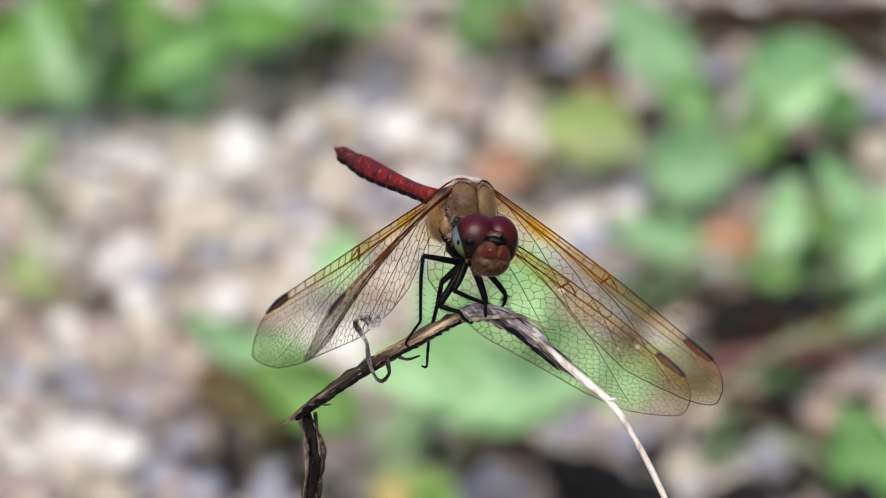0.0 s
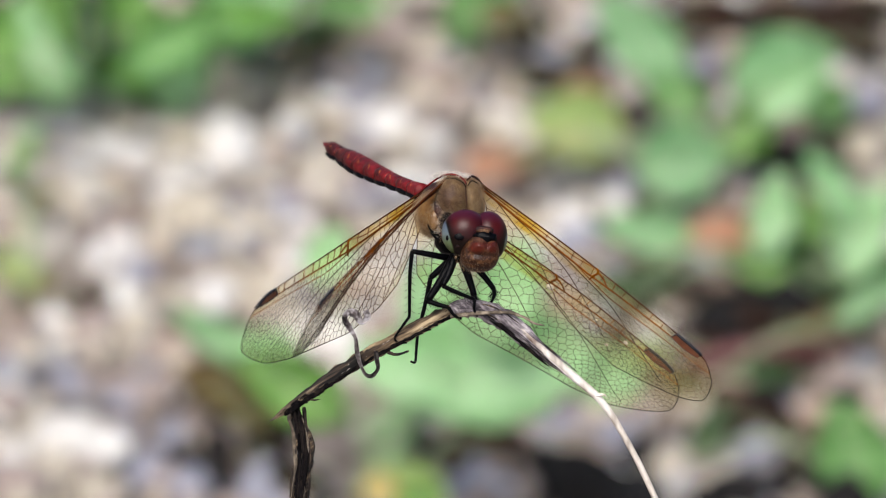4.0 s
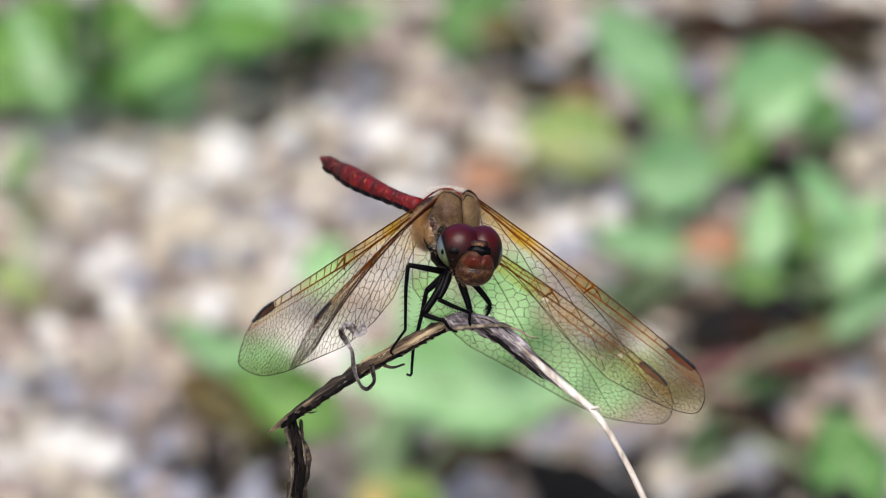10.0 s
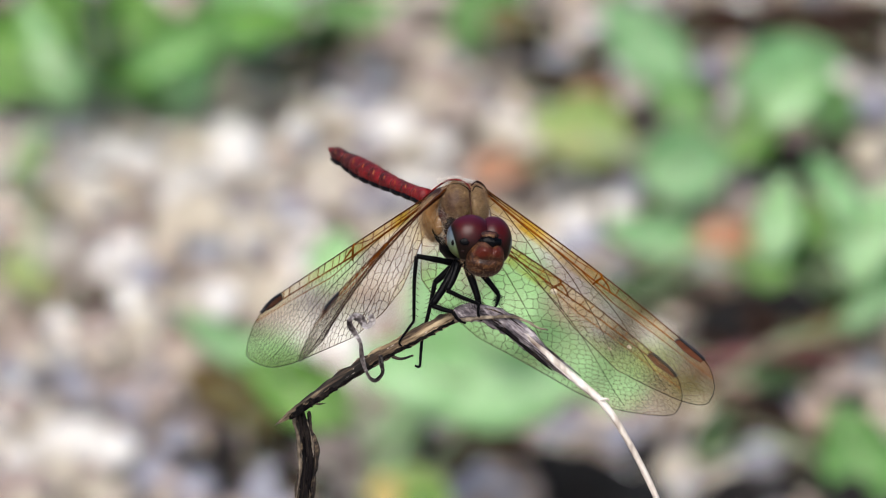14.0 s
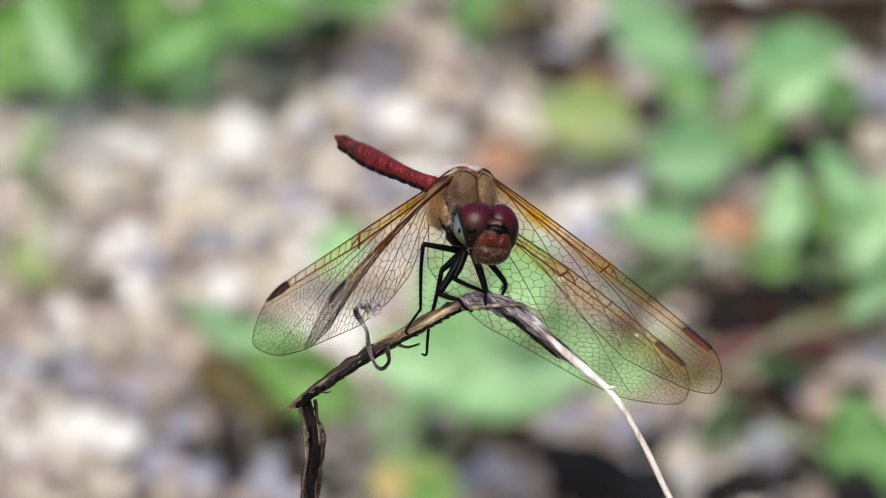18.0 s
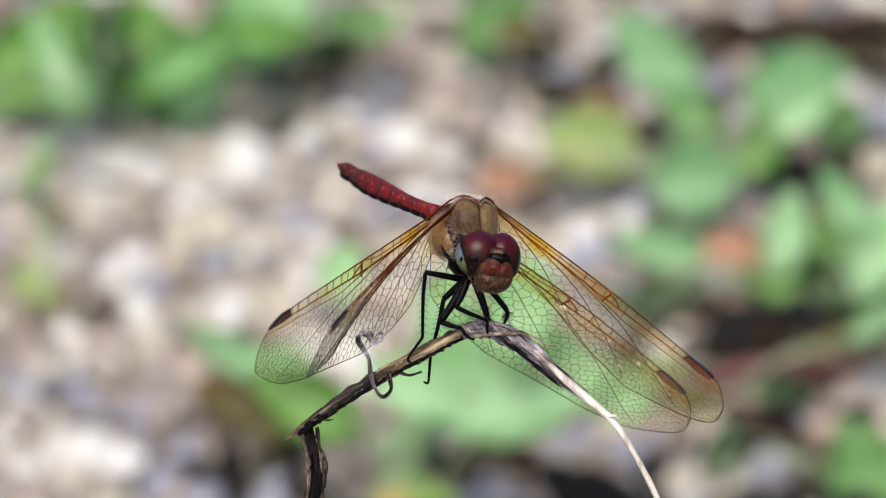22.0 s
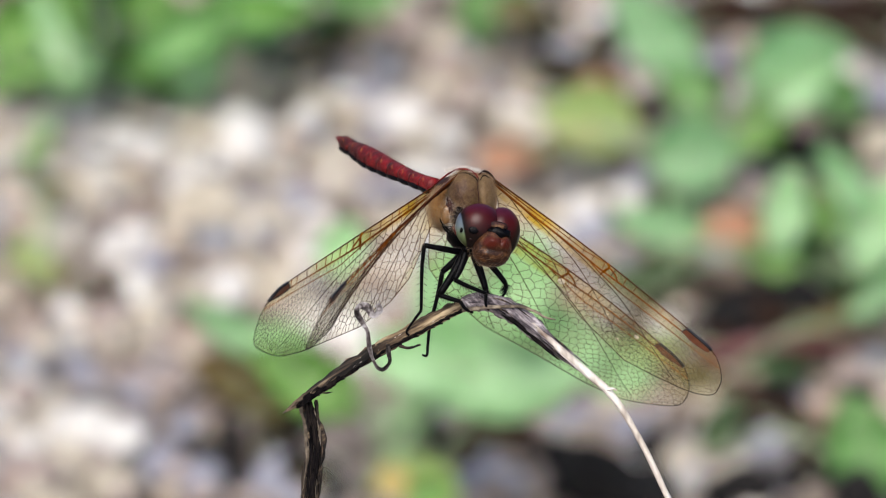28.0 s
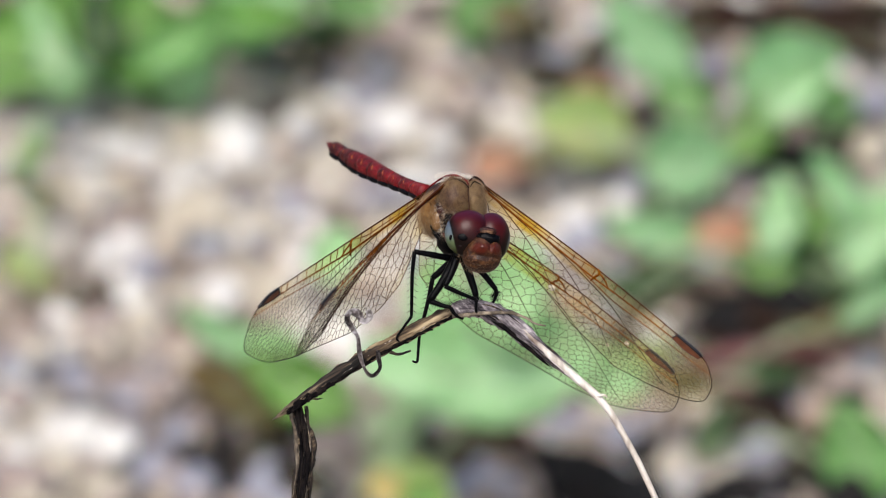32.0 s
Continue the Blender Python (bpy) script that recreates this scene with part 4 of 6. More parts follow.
CHITIN_MAROON = material("maroon_brown_suture", [(0.08, 0.035, 0.04), (0.18, 0.09, 0.085), (0.32, 0.19, 0.15)], 500, 0.6, 0.4, 5, spec=0.2)
CHITIN_OCHRE = material("ochre_plate", [(0.46, 0.30, 0.15), (0.62, 0.46, 0.27), (0.76, 0.62, 0.44)], 260, 0.5, 0.2, 10)
CHITIN_PLATE = material("orange_plate", [(0.42, 0.30, 0.17), (0.56, 0.42, 0.26)], 500, 0.32, 0.1, 6)
CHITIN_BLACK = material("black_chitin", [(0.006, 0.006, 0.012), (0.015, 0.016, 0.03)], 900, 0.4, 0.3, 5, spec=0.10)
CHITIN_RED = material("red_abdomen", [(0.20, 0.012, 0.025), (0.40, 0.025, 0.05), (0.54, 0.085, 0.095)], 700, 0.45, 0.4, 5, spec=0.3)
CHITIN_MOTTLED = material("mottled_red_tip", [(0.10, 0.02, 0.02), (0.30, 0.04, 0.045), (0.46, 0.14, 0.10)], 900, 0.45, 0.5, 5, spec=0.3, tight=0.25)
CHITIN_RIDGE = material("red_ridge", [(0.09, 0.012, 0.015), (0.22, 0.03, 0.035), (0.38, 0.08, 0.08)], 900, 0.4, 0.5, 5, spec=0.25, tight=0.3)
YELLOW_MARK = material("yellow_mark", [(0.58, 0.30, 0.12), (0.72, 0.44, 0.21)], 900, 0.5, 0.2)
FACE_BROWN = material("brown_face", [(0.15, 0.085, 0.05), (0.31, 0.20, 0.13), (0.48, 0.36, 0.25)], 1100, 0.6, 0.5, 5, spec=0.25)
HAIR = material("pale_hair", [(0.50, 0.39, 0.27), (0.68, 0.58, 0.45)], 500, 0.6, 0.0)
WHITE_HAIR = material("white_hair", [(0.80, 0.77, 0.72), (0.92, 0.90, 0.87)], 500, 0.6, 0.0)
STIGMA = material("brown_stigma", [(0.34, 0.18, 0.11), (0.52, 0.31, 0.20)], 900, 0.45, 0.3)
STIGMA_EDGE = material("black_stigma_edge", [(0.03, 0.03, 0.05), (0.08, 0.06, 0.08)], 900, 0.4, 0.2)


def wing_material(name, veins):
    """Amber near the leading edge and the root, clear beyond. Object space: x along the wing, y towards the trailing edge."""
    m = bpy.data.materials.new(name)
    m.use_nodes = True
    nodes, links = m.node_tree.nodes, m.node_tree.links
    shader = nodes["Principled BSDF"]
    coords, axes = nodes.new("ShaderNodeTexCoord"), nodes.new("ShaderNodeSeparateXYZ")
    links.new(coords.outputs["Object"], axes.inputs[0])

    def span(socket, a, b, lo, hi):
        node = nodes.new("ShaderNodeMapRange")
        node.inputs[1].default_value, node.inputs[2].default_value, node.inputs[3].default_value, node.inputs[4].default_value = a, b, lo, hi
        links.new(socket, node.inputs[0])
        return node.outputs[0]

    def maths(op, a, b):
        node = nodes.new("ShaderNodeMath")
        node.operation, node.use_clamp = op, True
        links.new(a, node.inputs[0])
        links.new(b, node.inputs[1])
        return node.outputs[0]

    cloud = nodes.new("ShaderNodeTexNoise")
    cloud.inputs["Scale"].default_value = 260.0
    links.new(coords.outputs["Object"], cloud.inputs["Vector"])
    front = span(axes.outputs[1], 0.0013, 0.0019, 1.0, 0.0)
    inner = span(axes.outputs[0], 0.006, 0.020, 1.0, 0.30)
    root = span(axes.outputs[0], 0.002, 0.006, 0.4, 0.0)
    amber = maths("MAXIMUM", maths("MULTIPLY", front, inner), root)
    amber = maths("MULTIPLY", amber, span(cloud.outputs["Fac"], 0.36, 0.58, 0.45, 1.0))

    if veins:
        amber = maths("MAXIMUM", amber, span(axes.outputs[0], 0.006, 0.024, 0.75, 0.0))

    def tone(a, b):
        node = nodes.new("ShaderNodeMix")
        node.data_type = "RGBA"
        node.inputs[6].default_value, node.inputs[7].default_value = a, b
        links.new(amber, node.inputs[0])
        return node.outputs[2]

    if veins:
        links.new(tone(srgb((0.10, 0.065, 0.035)), srgb((0.32, 0.17, 0.045))), shader.inputs["Base Color"])
        shader.inputs["Roughness"].default_value, shader.inputs["Specular IOR Level"].default_value = 0.5, 0.15
        return m
    links.new(tone(srgb((0.88, 0.80, 0.62)), srgb((0.94, 0.72, 0.24))), shader.inputs["Base Color"])
    shader.inputs["Roughness"].default_value = 0.22
    clear = nodes.new("ShaderNodeBsdfTransparent")
    links.new(tone((0.975, 0.965, 0.90, 1), (0.93, 0.66, 0.12, 1)), clear.inputs[0])
    both = nodes.new("ShaderNodeMixShader")
    # noisy pale film on the outer blade, put in for the sky's sheen
    sky_sheen = maths("MULTIPLY", span(cloud.outputs["Fac"], 0.40, 0.66, 0.0, 0.13), span(axes.outputs[0], 0.011, 0.019, 0.0, 1.0))
    links.new(maths("ADD", span(amber, 0.0, 1.0, 0.015, 0.13), sky_sheen), both.inputs[0])
    ripple, grain = nodes.new("ShaderNodeBump"), nodes.new("ShaderNodeTexNoise")
    grain.inputs["Scale"].default_value = 1400.0
    links.new(coords.outputs["Object"], grain.inputs["Vector"])
    ripple.inputs["Strength"].default_value, ripple.inputs["Distance"].default_value = 0.6, 0.0002
    links.new(grain.outputs["Fac"], ripple.inputs["Height"])
    links.new(ripple.outputs[0], shader.inputs["Normal"])
    links.new(clear.outputs[0], both.inputs[1])
    links.new(shader.outputs[0], both.inputs[2])
    links.new(both.outputs[0], nodes["Material Output"].inputs[0])
    return m


MEMBRANE = wing_material("amber_membrane", False)
VEIN = wing_material("vein", True)
# pale gloss for the small lumps that stand in for wing glints
GLINT_WHITE = material("glint_bead", [(0.80, 0.76, 0.68), (0.93, 0.91, 0.86)], 500, 0.12, 0.1, spec=0.6)
COSTA_DARK = material("dark_costa", [(0.20, 0.09, 0.02), (0.36, 0.18, 0.04)], 250, 0.5, 0.2, spec=0.12)
COSTA = material("amber_costa", [(0.30, 0.13, 0.0), (0.46, 0.24, 0.0), (0.60, 0.36, 0.01)], 250, 0.5, 0.2, spec=0.12)


def eye_material(name, radii, sideways, edge):
    """A compound eye: maroon above with sky sheen painted violet at the top, a dark seam, pale blue grey to green on
    the outer lower side.
    """
    m = bpy.data.materials.new(name)
    m.use_nodes = True
    nodes, links = m.node_tree.nodes, m.node_tree.links
    shader = nodes["Principled BSDF"]
    coords, scaled, dot = nodes.new("ShaderNodeTexCoord"), nodes.new("ShaderNodeVectorMath"), nodes.new("ShaderNodeVectorMath")
    scaled.operation, dot.operation = "MULTIPLY", "DOT_PRODUCT"
    scaled.inputs[1].default_value = [1000 / r for r in radii]
    dot.inputs[1].default_value = (0.92 * sideways, 0.0, -0.26)
    links.new(coords.outputs["Object"], scaled.inputs[0])
    links.new(scaled.outputs[0], dot.inputs[0])
    cells = nodes.new("ShaderNodeTexVoronoi")
    cells.inputs["Scale"].default_value = 9000.0
    links.new(coords.outputs["Object"], cells.inputs["Vector"])
    def ramped(socket, stops):
        ramp = nodes.new("ShaderNodeValToRGB")
        while len(ramp.color_ramp.elements) < len(stops):
            ramp.color_ramp.elements.new(0.5)
        for n, (at, c) in enumerate(stops):
            ramp.color_ramp.elements[n].position, ramp.color_ramp.elements[n].color = at, srgb(c)
        half = nodes.new("ShaderNodeMath")
        half.operation = "MULTIPLY_ADD"
        half.inputs[1].default_value = half.inputs[2].default_value = 0.5
        links.new(socket, half.inputs[0])
        links.new(half.outputs[0], ramp.inputs[0])
        return ramp.outputs[0]

    axes = nodes.new("ShaderNodeSeparateXYZ")
    links.new(scaled.outputs[0], axes.inputs[0])
    dark = ramped(dot.outputs["Value"], ((0.0, (0.13, 0.010, 0.030)), (0.30, (0.22, 0.008, 0.022)), (edge - 0.16, (0.25, 0.015, 0.012)), (edge - 0.04, (0.12, 0.045, 0.03)), (edge, (0.05, 0.04, 0.05))))
    pale = ramped(axes.outputs[2], ((0.10, (0.26, 0.30, 0.15)), (0.30, (0.38, 0.44, 0.31)), (0.48, (0.40, 0.45, 0.47)), (0.75, (0.29, 0.34, 0.43))))
    lower = ramped(axes.outputs[2], ((0.30, (1, 1, 1)), (0.68, (0, 0, 0))))
    olive = nodes.new("ShaderNodeMix")
    olive.data_type = "RGBA"
    olive.inputs[7].default_value = srgb((0.07, 0.03, 0.018))
    links.new(lower, olive.inputs[0])
    links.new(dark, olive.inputs[6])
    # violet towards the top: reflected sky painted into the colour
    upper = ramped(axes.outputs[2], ((0.74, (0, 0, 0)), (1.0, (1, 1, 1))))
    violet = nodes.new("ShaderNodeMix")
    violet.data_type = "RGBA"
    violet.inputs[7].default_value = srgb((0.25, 0.075, 0.16))
    links.new(upper, violet.inputs[0])
    links.new(olive.outputs[2], violet.inputs[6])
    dark = violet.outputs[2]
    mask = ramped(dot.outputs["Value"], ((edge, (0, 0, 0)), (edge + 0.025, (1, 1, 1))))
    both = nodes.new("ShaderNodeMix")
    both.data_type = "RGBA"
    links.new(mask, both.inputs[0])
    links.new(dark, both.inputs[6])
    links.new(pale, both.inputs[7])
    links.new(both.outputs[2], shader.inputs["Base Color"])
    shader.inputs["Specular IOR Level"].default_value = 0.04
    relief = nodes.new("ShaderNodeBump")
    relief.inputs["Strength"].default_value, relief.inputs["Distance"].default_value = 0.08, 0.00002
    links.new(cells.outputs["Distance"], relief.inputs["Height"])
    links.new(relief.outputs[0], shader.inputs["Normal"])
    shader.inputs["Roughness"].default_value = 0.5
    shader.inputs["Coat Weight"].default_value, shader.inputs["Coat Roughness"].default_value = 0.38, 0.30
    return m


def face_material(name):
    """Brown, with two brick red shiny lobes side by side below the vertex, a fold beneath them and a groove between,
    both darkened as crease shade, and pale bristly lips.
    """
    m = material(name, [(0.09, 0.045, 0.022), (0.21, 0.115, 0.06), (0.42, 0.28, 0.165)], 1500, 0.5, 0.9, 4, spec=0.15, tight=0.38)
    nodes, links = m.node_tree.nodes, m.node_tree.links
    shader = nodes["Principled BSDF"]
    colour = shader.inputs["Base Color"].links[0].from_socket
    coords, wobble = nodes.new("ShaderNodeTexCoord"), nodes.new("ShaderNodeTexNoise")
    wobble.inputs["Scale"].default_value = 1500.0
    links.new(coords.outputs["Object"], wobble.inputs["Vector"])

    def lump(centre, radii, core):
        shift, scale, size = nodes.new("ShaderNodeVectorMath"), nodes.new("ShaderNodeVectorMath"), nodes.new("ShaderNodeVectorMath")
        shift.operation, scale.operation, size.operation = "SUBTRACT", "MULTIPLY", "LENGTH"
        shift.inputs[1].default_value = [0.001 * v for v in centre]
        scale.inputs[1].default_value = [1000 / v for v in radii]
        links.new(coords.outputs["Object"], shift.inputs[0])
        links.new(shift.outputs[0], scale.inputs[0])
        links.new(scale.outputs[0], size.inputs[0])
        ragged = nodes.new("ShaderNodeMath")
        ragged.operation = "MULTIPLY_ADD"
        ragged.inputs[1].default_value = 0.45
        links.new(wobble.outputs["Fac"], ragged.inputs[0])
        links.new(size.outputs["Value"], ragged.inputs[2])
        span = nodes.new("ShaderNodeMapRange")
        span.inputs[1].default_value, span.inputs[2].default_value = core + 0.22, 1.22
        span.inputs[3].default_value, span.inputs[4].default_value = 1.0, 0.0
        links.new(ragged.outputs[0], span.inputs[0])
        return span.outputs[0]

    def over(under, mask, c):
        mix = nodes.new("ShaderNodeMix")
        mix.data_type = "RGBA"
        mix.inputs[7].default_value = srgb(c)
        links.new(mask, mix.inputs[0])
        links.new(under, mix.inputs[6])
        return mix.outputs[2]

    # fold under the lobes, its shade painted as a darker line
    colour = over(colour, lump((0.6, 0, -0.20), (1.9, 9, 0.10), 0.0), (0.20, 0.10, 0.055))
    colour = over(colour, lump((-0.05, 0, 0.52), (1.30, 9, 0.72), 0.5), (0.30, 0.080, 0.016))
    colour = over(colour, lump((1.50, 0, 0.52), (1.15, 9, 0.72), 0.5), (0.30, 0.080, 0.016))
    # groove between the lobes, darkened the same way in place of shade
    colour = over(colour, lump((0.80, 0, 0.8), (0.06, 9, 0.6), 0.0), (0.22, 0.08, 0.03))
    colour = over(colour, lump((0.75, 0, 1.32), (1.5, 9, 0.38), 0.3), (0.38, 0.25, 0.19))
    links.new(colour, shader.inputs["Base Color"])
    shader.inputs["Coat Weight"].default_value, shader.inputs["Coat Roughness"].default_value = 0.3, 0.16
    return m


class Wing:
    """The plan of a wing in millimetres: x from root to tip, y from the leading edge back."""

    def __init__(self, length, tip, bow, nodus, widths, camber, mark, twist=0.0, fan=(0.70, 0.46, 0)):
        self.fan = fan
        self.twist = radians(twist)
        self.length, self.tip, self.bow, self.nodus, self.widths, self.camber, self.mark = length, tip, bow, nodus, widths, camber, mark
        self.chord = max(widths[1])

    def lead(self, x):
        u = min(max(x / self.length, 0), 1)
        y = self.bow * math.sin(math.pi * min(u / 0.9, 1))
        if u > 0.86:
            y += self.tip * (1 - math.sqrt(max(0, 1 - ((u - 0.86) / 0.14) ** 2)))
        return y

    def trail(self, x):
        u = min(max(x / self.length, 0), 1)
        w = np.interp(u, *self.widths)
        if u > 0.80:
            w = self.tip + (w - self.tip) * math.sqrt(max(0, 1 - ((u - 0.80) / 0.20) ** 2))
        return w

    def inside(self, x, y):
        return 0.0 < x < self.length and self.lead(x) < y < self.trail(x)

    def place(self, x, y, lift=0.0):
        u = x / self.length
        fold = 0.08 * math.sin(y * 3.2) * max(0, 1 - y / 4.0)
        turn = self.twist * max(0, 1 - u / 0.75)
        h = 0.15 * math.sin(math.pi * min(1, max(0, y) / self.chord)) + fold + lift
        return Vector((x, y * math.cos(turn) - h * math.sin(turn), self.camber * (u * u) + y * math.sin(turn) + h * math.cos(turn))) * 0.001


def vein_bar(verts, faces, a, b, r):
    """A three-sided bar between two places."""
    way = b - a
    if way.length < 1e-7:
        return
    way.normalize()
    side = way.cross(Vector((0, 0, 1))).normalized()
    up = side.cross(way)
    start = len(verts)
    for q in (a, b):
        for k in range(3):
            ang = 2.094 * k + 0.5
            verts.append(q + side * (math.cos(ang) * r) + up * (math.sin(ang) * r))
    for k in range(3):
        n = (k + 1) % 3
        faces.append((start + k, start + n, start + 3 + n, start + 3 + k))


def wing(dragonfly, name, root, toward, back, plan, label, seed, base=0.13, bead=False):
    """A wing from its root towards the end of its stigma, its trailing edge lying to the side of back."""
    rng = random.Random(seed)
    root, toward, back = Vector(root), Vector(toward), Vector(back)
    x = (toward - root).normalized()
    y = (back - x * back.dot(x)).normalized()
    z = x.cross(y)
    turn = Matrix((x, y, z)).transposed().to_4x4()
    # membrane
    nu, nv = 56, 12
    bm, rows = bmesh.new(), []
    for i in range(nu + 1):
        px = plan.length * (1 - (1 - i / nu) ** 1.25) * 0.9995
        a, b = plan.lead(px), plan.trail(px)
        rows.append([bm.verts.new(plan.place(px, a + (b - a) * j / nv)) for j in range(nv + 1)])
    for i in range(nu):
        for j in range(nv):
            bm.faces.new((rows[i][j], rows[i + 1][j], rows[i + 1][j + 1], rows[i][j + 1]))
    blade = part(name, bm, MEMBRANE, dragonfly, label)
    blade.matrix_local = Matrix.Translation(root * 0.001) @ turn
    # the long veins: each branches off the one before it and runs out to the trailing edge
    length = plan.length
    radial = lambda s: plan.lead(min(s, 0.86 * length)) + 1.35 * np.interp(s / length, (0, 0.15, 0.45, 0.8, 1.0), (0.4, 0.72, 1.0, 0.62, 0.50))

    def branch(parent, begin, finish, power):
        def run(s):
            u = s / length
            if u <= begin:
                return parent(s)
            if u >= finish:
                return 99.0
            return parent(s) + (plan.trail(s) - parent(s)) * ((u - begin) / (finish - begin)) ** power
        return run

    sector = lambda s: radial(s) + 0.95 * np.interp(s / length, (0.40, 0.56, 0.9, 1.0), (0, 1.0, 0.8, 0.75))
    middle = branch(radial, 0.14, 0.90, 2.5)
    last = branch(radial, 0.05, plan.fan[0], 1.9)
    first = branch(last, 0.04, plan.fan[1], 1.25)
    anal = branch(first, 0.015, plan.fan[2], 1.0)
    runs = [radial, sector, middle, last, first] + ([anal] if plan.fan[2] else [])
    # cells: rows between two long veins, one row where they lie close, more where they part
    def field(px, py):
        return sum(py > run(px) for run in runs)

    def cell(px, py):
        u, v = px / length, (py - plan.lead(px)) / max(0.5, plan.trail(px) - plan.lead(px))
        return float(np.interp(u, (0, 0.25, 0.5, 0.75, 1.0), (1.08, 1.04, 0.84, 0.60, 0.48))) * (1.12 - 0.32 * min(1, max(0, v)) ** 1.5)

    fields = {}
    for f in range(1, len(runs) + 1):
        px, odd = 0.15, 0
        while px < length:
            top = runs[f - 1](px)
            low = min([plan.trail(px)] + [run(px) for run in runs[f:]])
            size = cell(px, min(top, 30))
            if low - top > 0.14 and top < plan.trail(px):
                count = max(1, round((low - top) / size))
                for k in range(count):
                    py = top + (low - top) * (k + 0.5) / count
                    shift = 0.5 * size * ((k + odd) % 2) if count > 1 else 0
                    fields.setdefault(f, []).append((px + shift + rng.uniform(-0.2, 0.2) * size, py + rng.uniform(-0.16, 0.16) * (low - top) / count))
            px += size * (0.92 if low - top > 1.5 * size else 0.78)
            odd += 1
    ok = lambda p: plan.inside(*p) and field(*p) == f
    verts, faces = [], []
    for f, sites in fields.items():
        around = np.array(sites)
        for i, (sx, sy) in enumerate(sites):
            gaps = ((around - (sx, sy)) ** 2).sum(1)
            poly = [(sx - 2, sy - 2, -1), (sx + 2, sy - 2, -1), (sx + 2, sy + 2, -1), (sx - 2, sy + 2, -1)]
            for j in np.argsort(gaps)[1:15]:
                nx, ny = around[j][0] - sx, around[j][1] - sy
                limit = (around[j] ** 2).sum() / 2 - (sx * sx + sy * sy) / 2
                side = [limit - (q[0] * nx + q[1] * ny) for q in poly]
                cut = []
                for k, q in enumerate(poly):
                    r, d, e = poly[(k + 1) % len(poly)], side[k], side[(k + 1) % len(poly)]
                    if d >= 0:
                        cut.append(q)
                    if (d >= 0) != (e >= 0):
                        w = d / (d - e)
                        cut.append((q[0] + (r[0] - q[0]) * w, q[1] + (r[1] - q[1]) * w, int(j) if d >= 0 else q[2]))
                poly = cut or poly
            for k, q in enumerate(poly):
                r = poly[(k + 1) % len(poly)]
                if q[2] <= i:
                    continue
                steps = [(q[0] + (r[0] - q[0]) * w / 24, q[1] + (r[1] - q[1]) * w / 24) for w in range(25)]
                kept = [p for p in steps if ok(p)]
                if len(kept) < 2:
                    continue
                p, q = kept[0], kept[-1]
                bold = max(0, 1 - p[0] / (0.75 * length))
                vein_bar(verts, faces, plan.place(*p, 0.02), plan.place(*q, 0.02), (0.022 + 0.0155 * bold) * 0.001)
    me = bpy.data.meshes.new("vein_net")
    me.from_pydata(verts, [], faces)
    me.materials.append(VEIN)
    net_ob = new("vein_net", me)
    net_ob.parent = blade
    tagged(net_ob, kind="stuff")

    def rib(vein, line, radii, mat, sides=6, tag=""):
        bm = bmesh.new()
        pts = [plan.place(px, py, 0.03) * 1000 for px, py in line]
        tube(bm, pts, [radii[0] + (radii[1] - radii[0]) * i / max(1, len(pts) - 1) for i in range(len(pts))], sides)
        return part(vein, bm, mat, blade, tag)

    stations = [length * k / 40 for k in range(41)]
    rib("costa", [(s, plan.lead(s)) for s in stations if s <= 0.93 * length], (0.09, 0.05), COSTA_DARK, tag="stout dark amber leading vein")
    rib("subcosta", [(s, plan.lead(s) + 0.5 * (radial(s) - plan.lead(s)) * (1 - max(0, s / (plan.nodus * length) - 0.8) / 0.2)) for s in stations if s <= plan.nodus * length], (0.055, 0.045), COSTA)
    rib("radius", [(s, radial(s)) for s in stations if s <= 0.91 * length], (0.13, 0.05), COSTA)
    reach = 0.6 * base
    rib("wing_base", [(s * reach, 0.5 * (plan.lead(s * reach) + radial(s * reach))) for s in stations if s <= 0.9 * length], (base * 0.62, 0.04), CHITIN_RIDGE, tag="dark red wing root")
    for k, mat in enumerate((COSTA_DARK, CHITIN_RIDGE, COSTA, COSTA_DARK)):
        off = base * (0.55 * k - 0.85)
        span = reach * (0.75 + 0.17 * ((k * 7) % 4))
        rib("root_strand", [(s * span, 0.5 * (plan.lead(s * span) + radial(s * span)) + off * (1 - s / length) + 0.06 * base * math.sin(s * 2 + k)) for s in stations if s <= 0.95 * length], (base * 0.36, 0.035), mat)
    knot, deep = plan.nodus * length, radial(plan.nodus * length)
    rib("nodus", [(knot - 0.30, plan.lead(knot) + 0.02), (knot, plan.lead(knot) + 0.10), (knot + 0.10, deep * 0.4 + plan.lead(knot) * 0.6), (knot - 0.05, deep * 0.75 + plan.lead(knot) * 0.25), (knot - 0.15, deep), (knot - 0.2, deep + 0.5)], (0.15, 0.10), COSTA)
    rib("nodus_arm", [(knot + 0.02, plan.lead(knot) + 0.35), (knot + 0.5, plan.lead(knot) + 0.42), (knot + 1.1, plan.lead(knot) + 0.75), (knot + 1.7, radial(knot + 1.7))], (0.11, 0.07), COSTA)
    bm = bmesh.new()
    ball(bm, plan.place(knot - 0.05, deep - 0.05, 0.03) * 1000, (0.20, 0.20, 0.12), 0.1, 0.5, 1.0, None, 2)
    part("nodus_knot", bm, COSTA, blade)
    rim = [(s, plan.trail(s)) for s in stations[:-1]]
    tip = [length * (0.975 + 0.0249 * k / 6) for k in range(7)]
    rim += [(s, plan.trail(s)) for s in tip] + [(s, plan.lead(s)) for s in reversed(tip)] + [(s, plan.lead(s)) for s in reversed([0.93 * length, 0.95 * length])]
    rib("rim", rim, (0.045, 0.045), VEIN, 5)
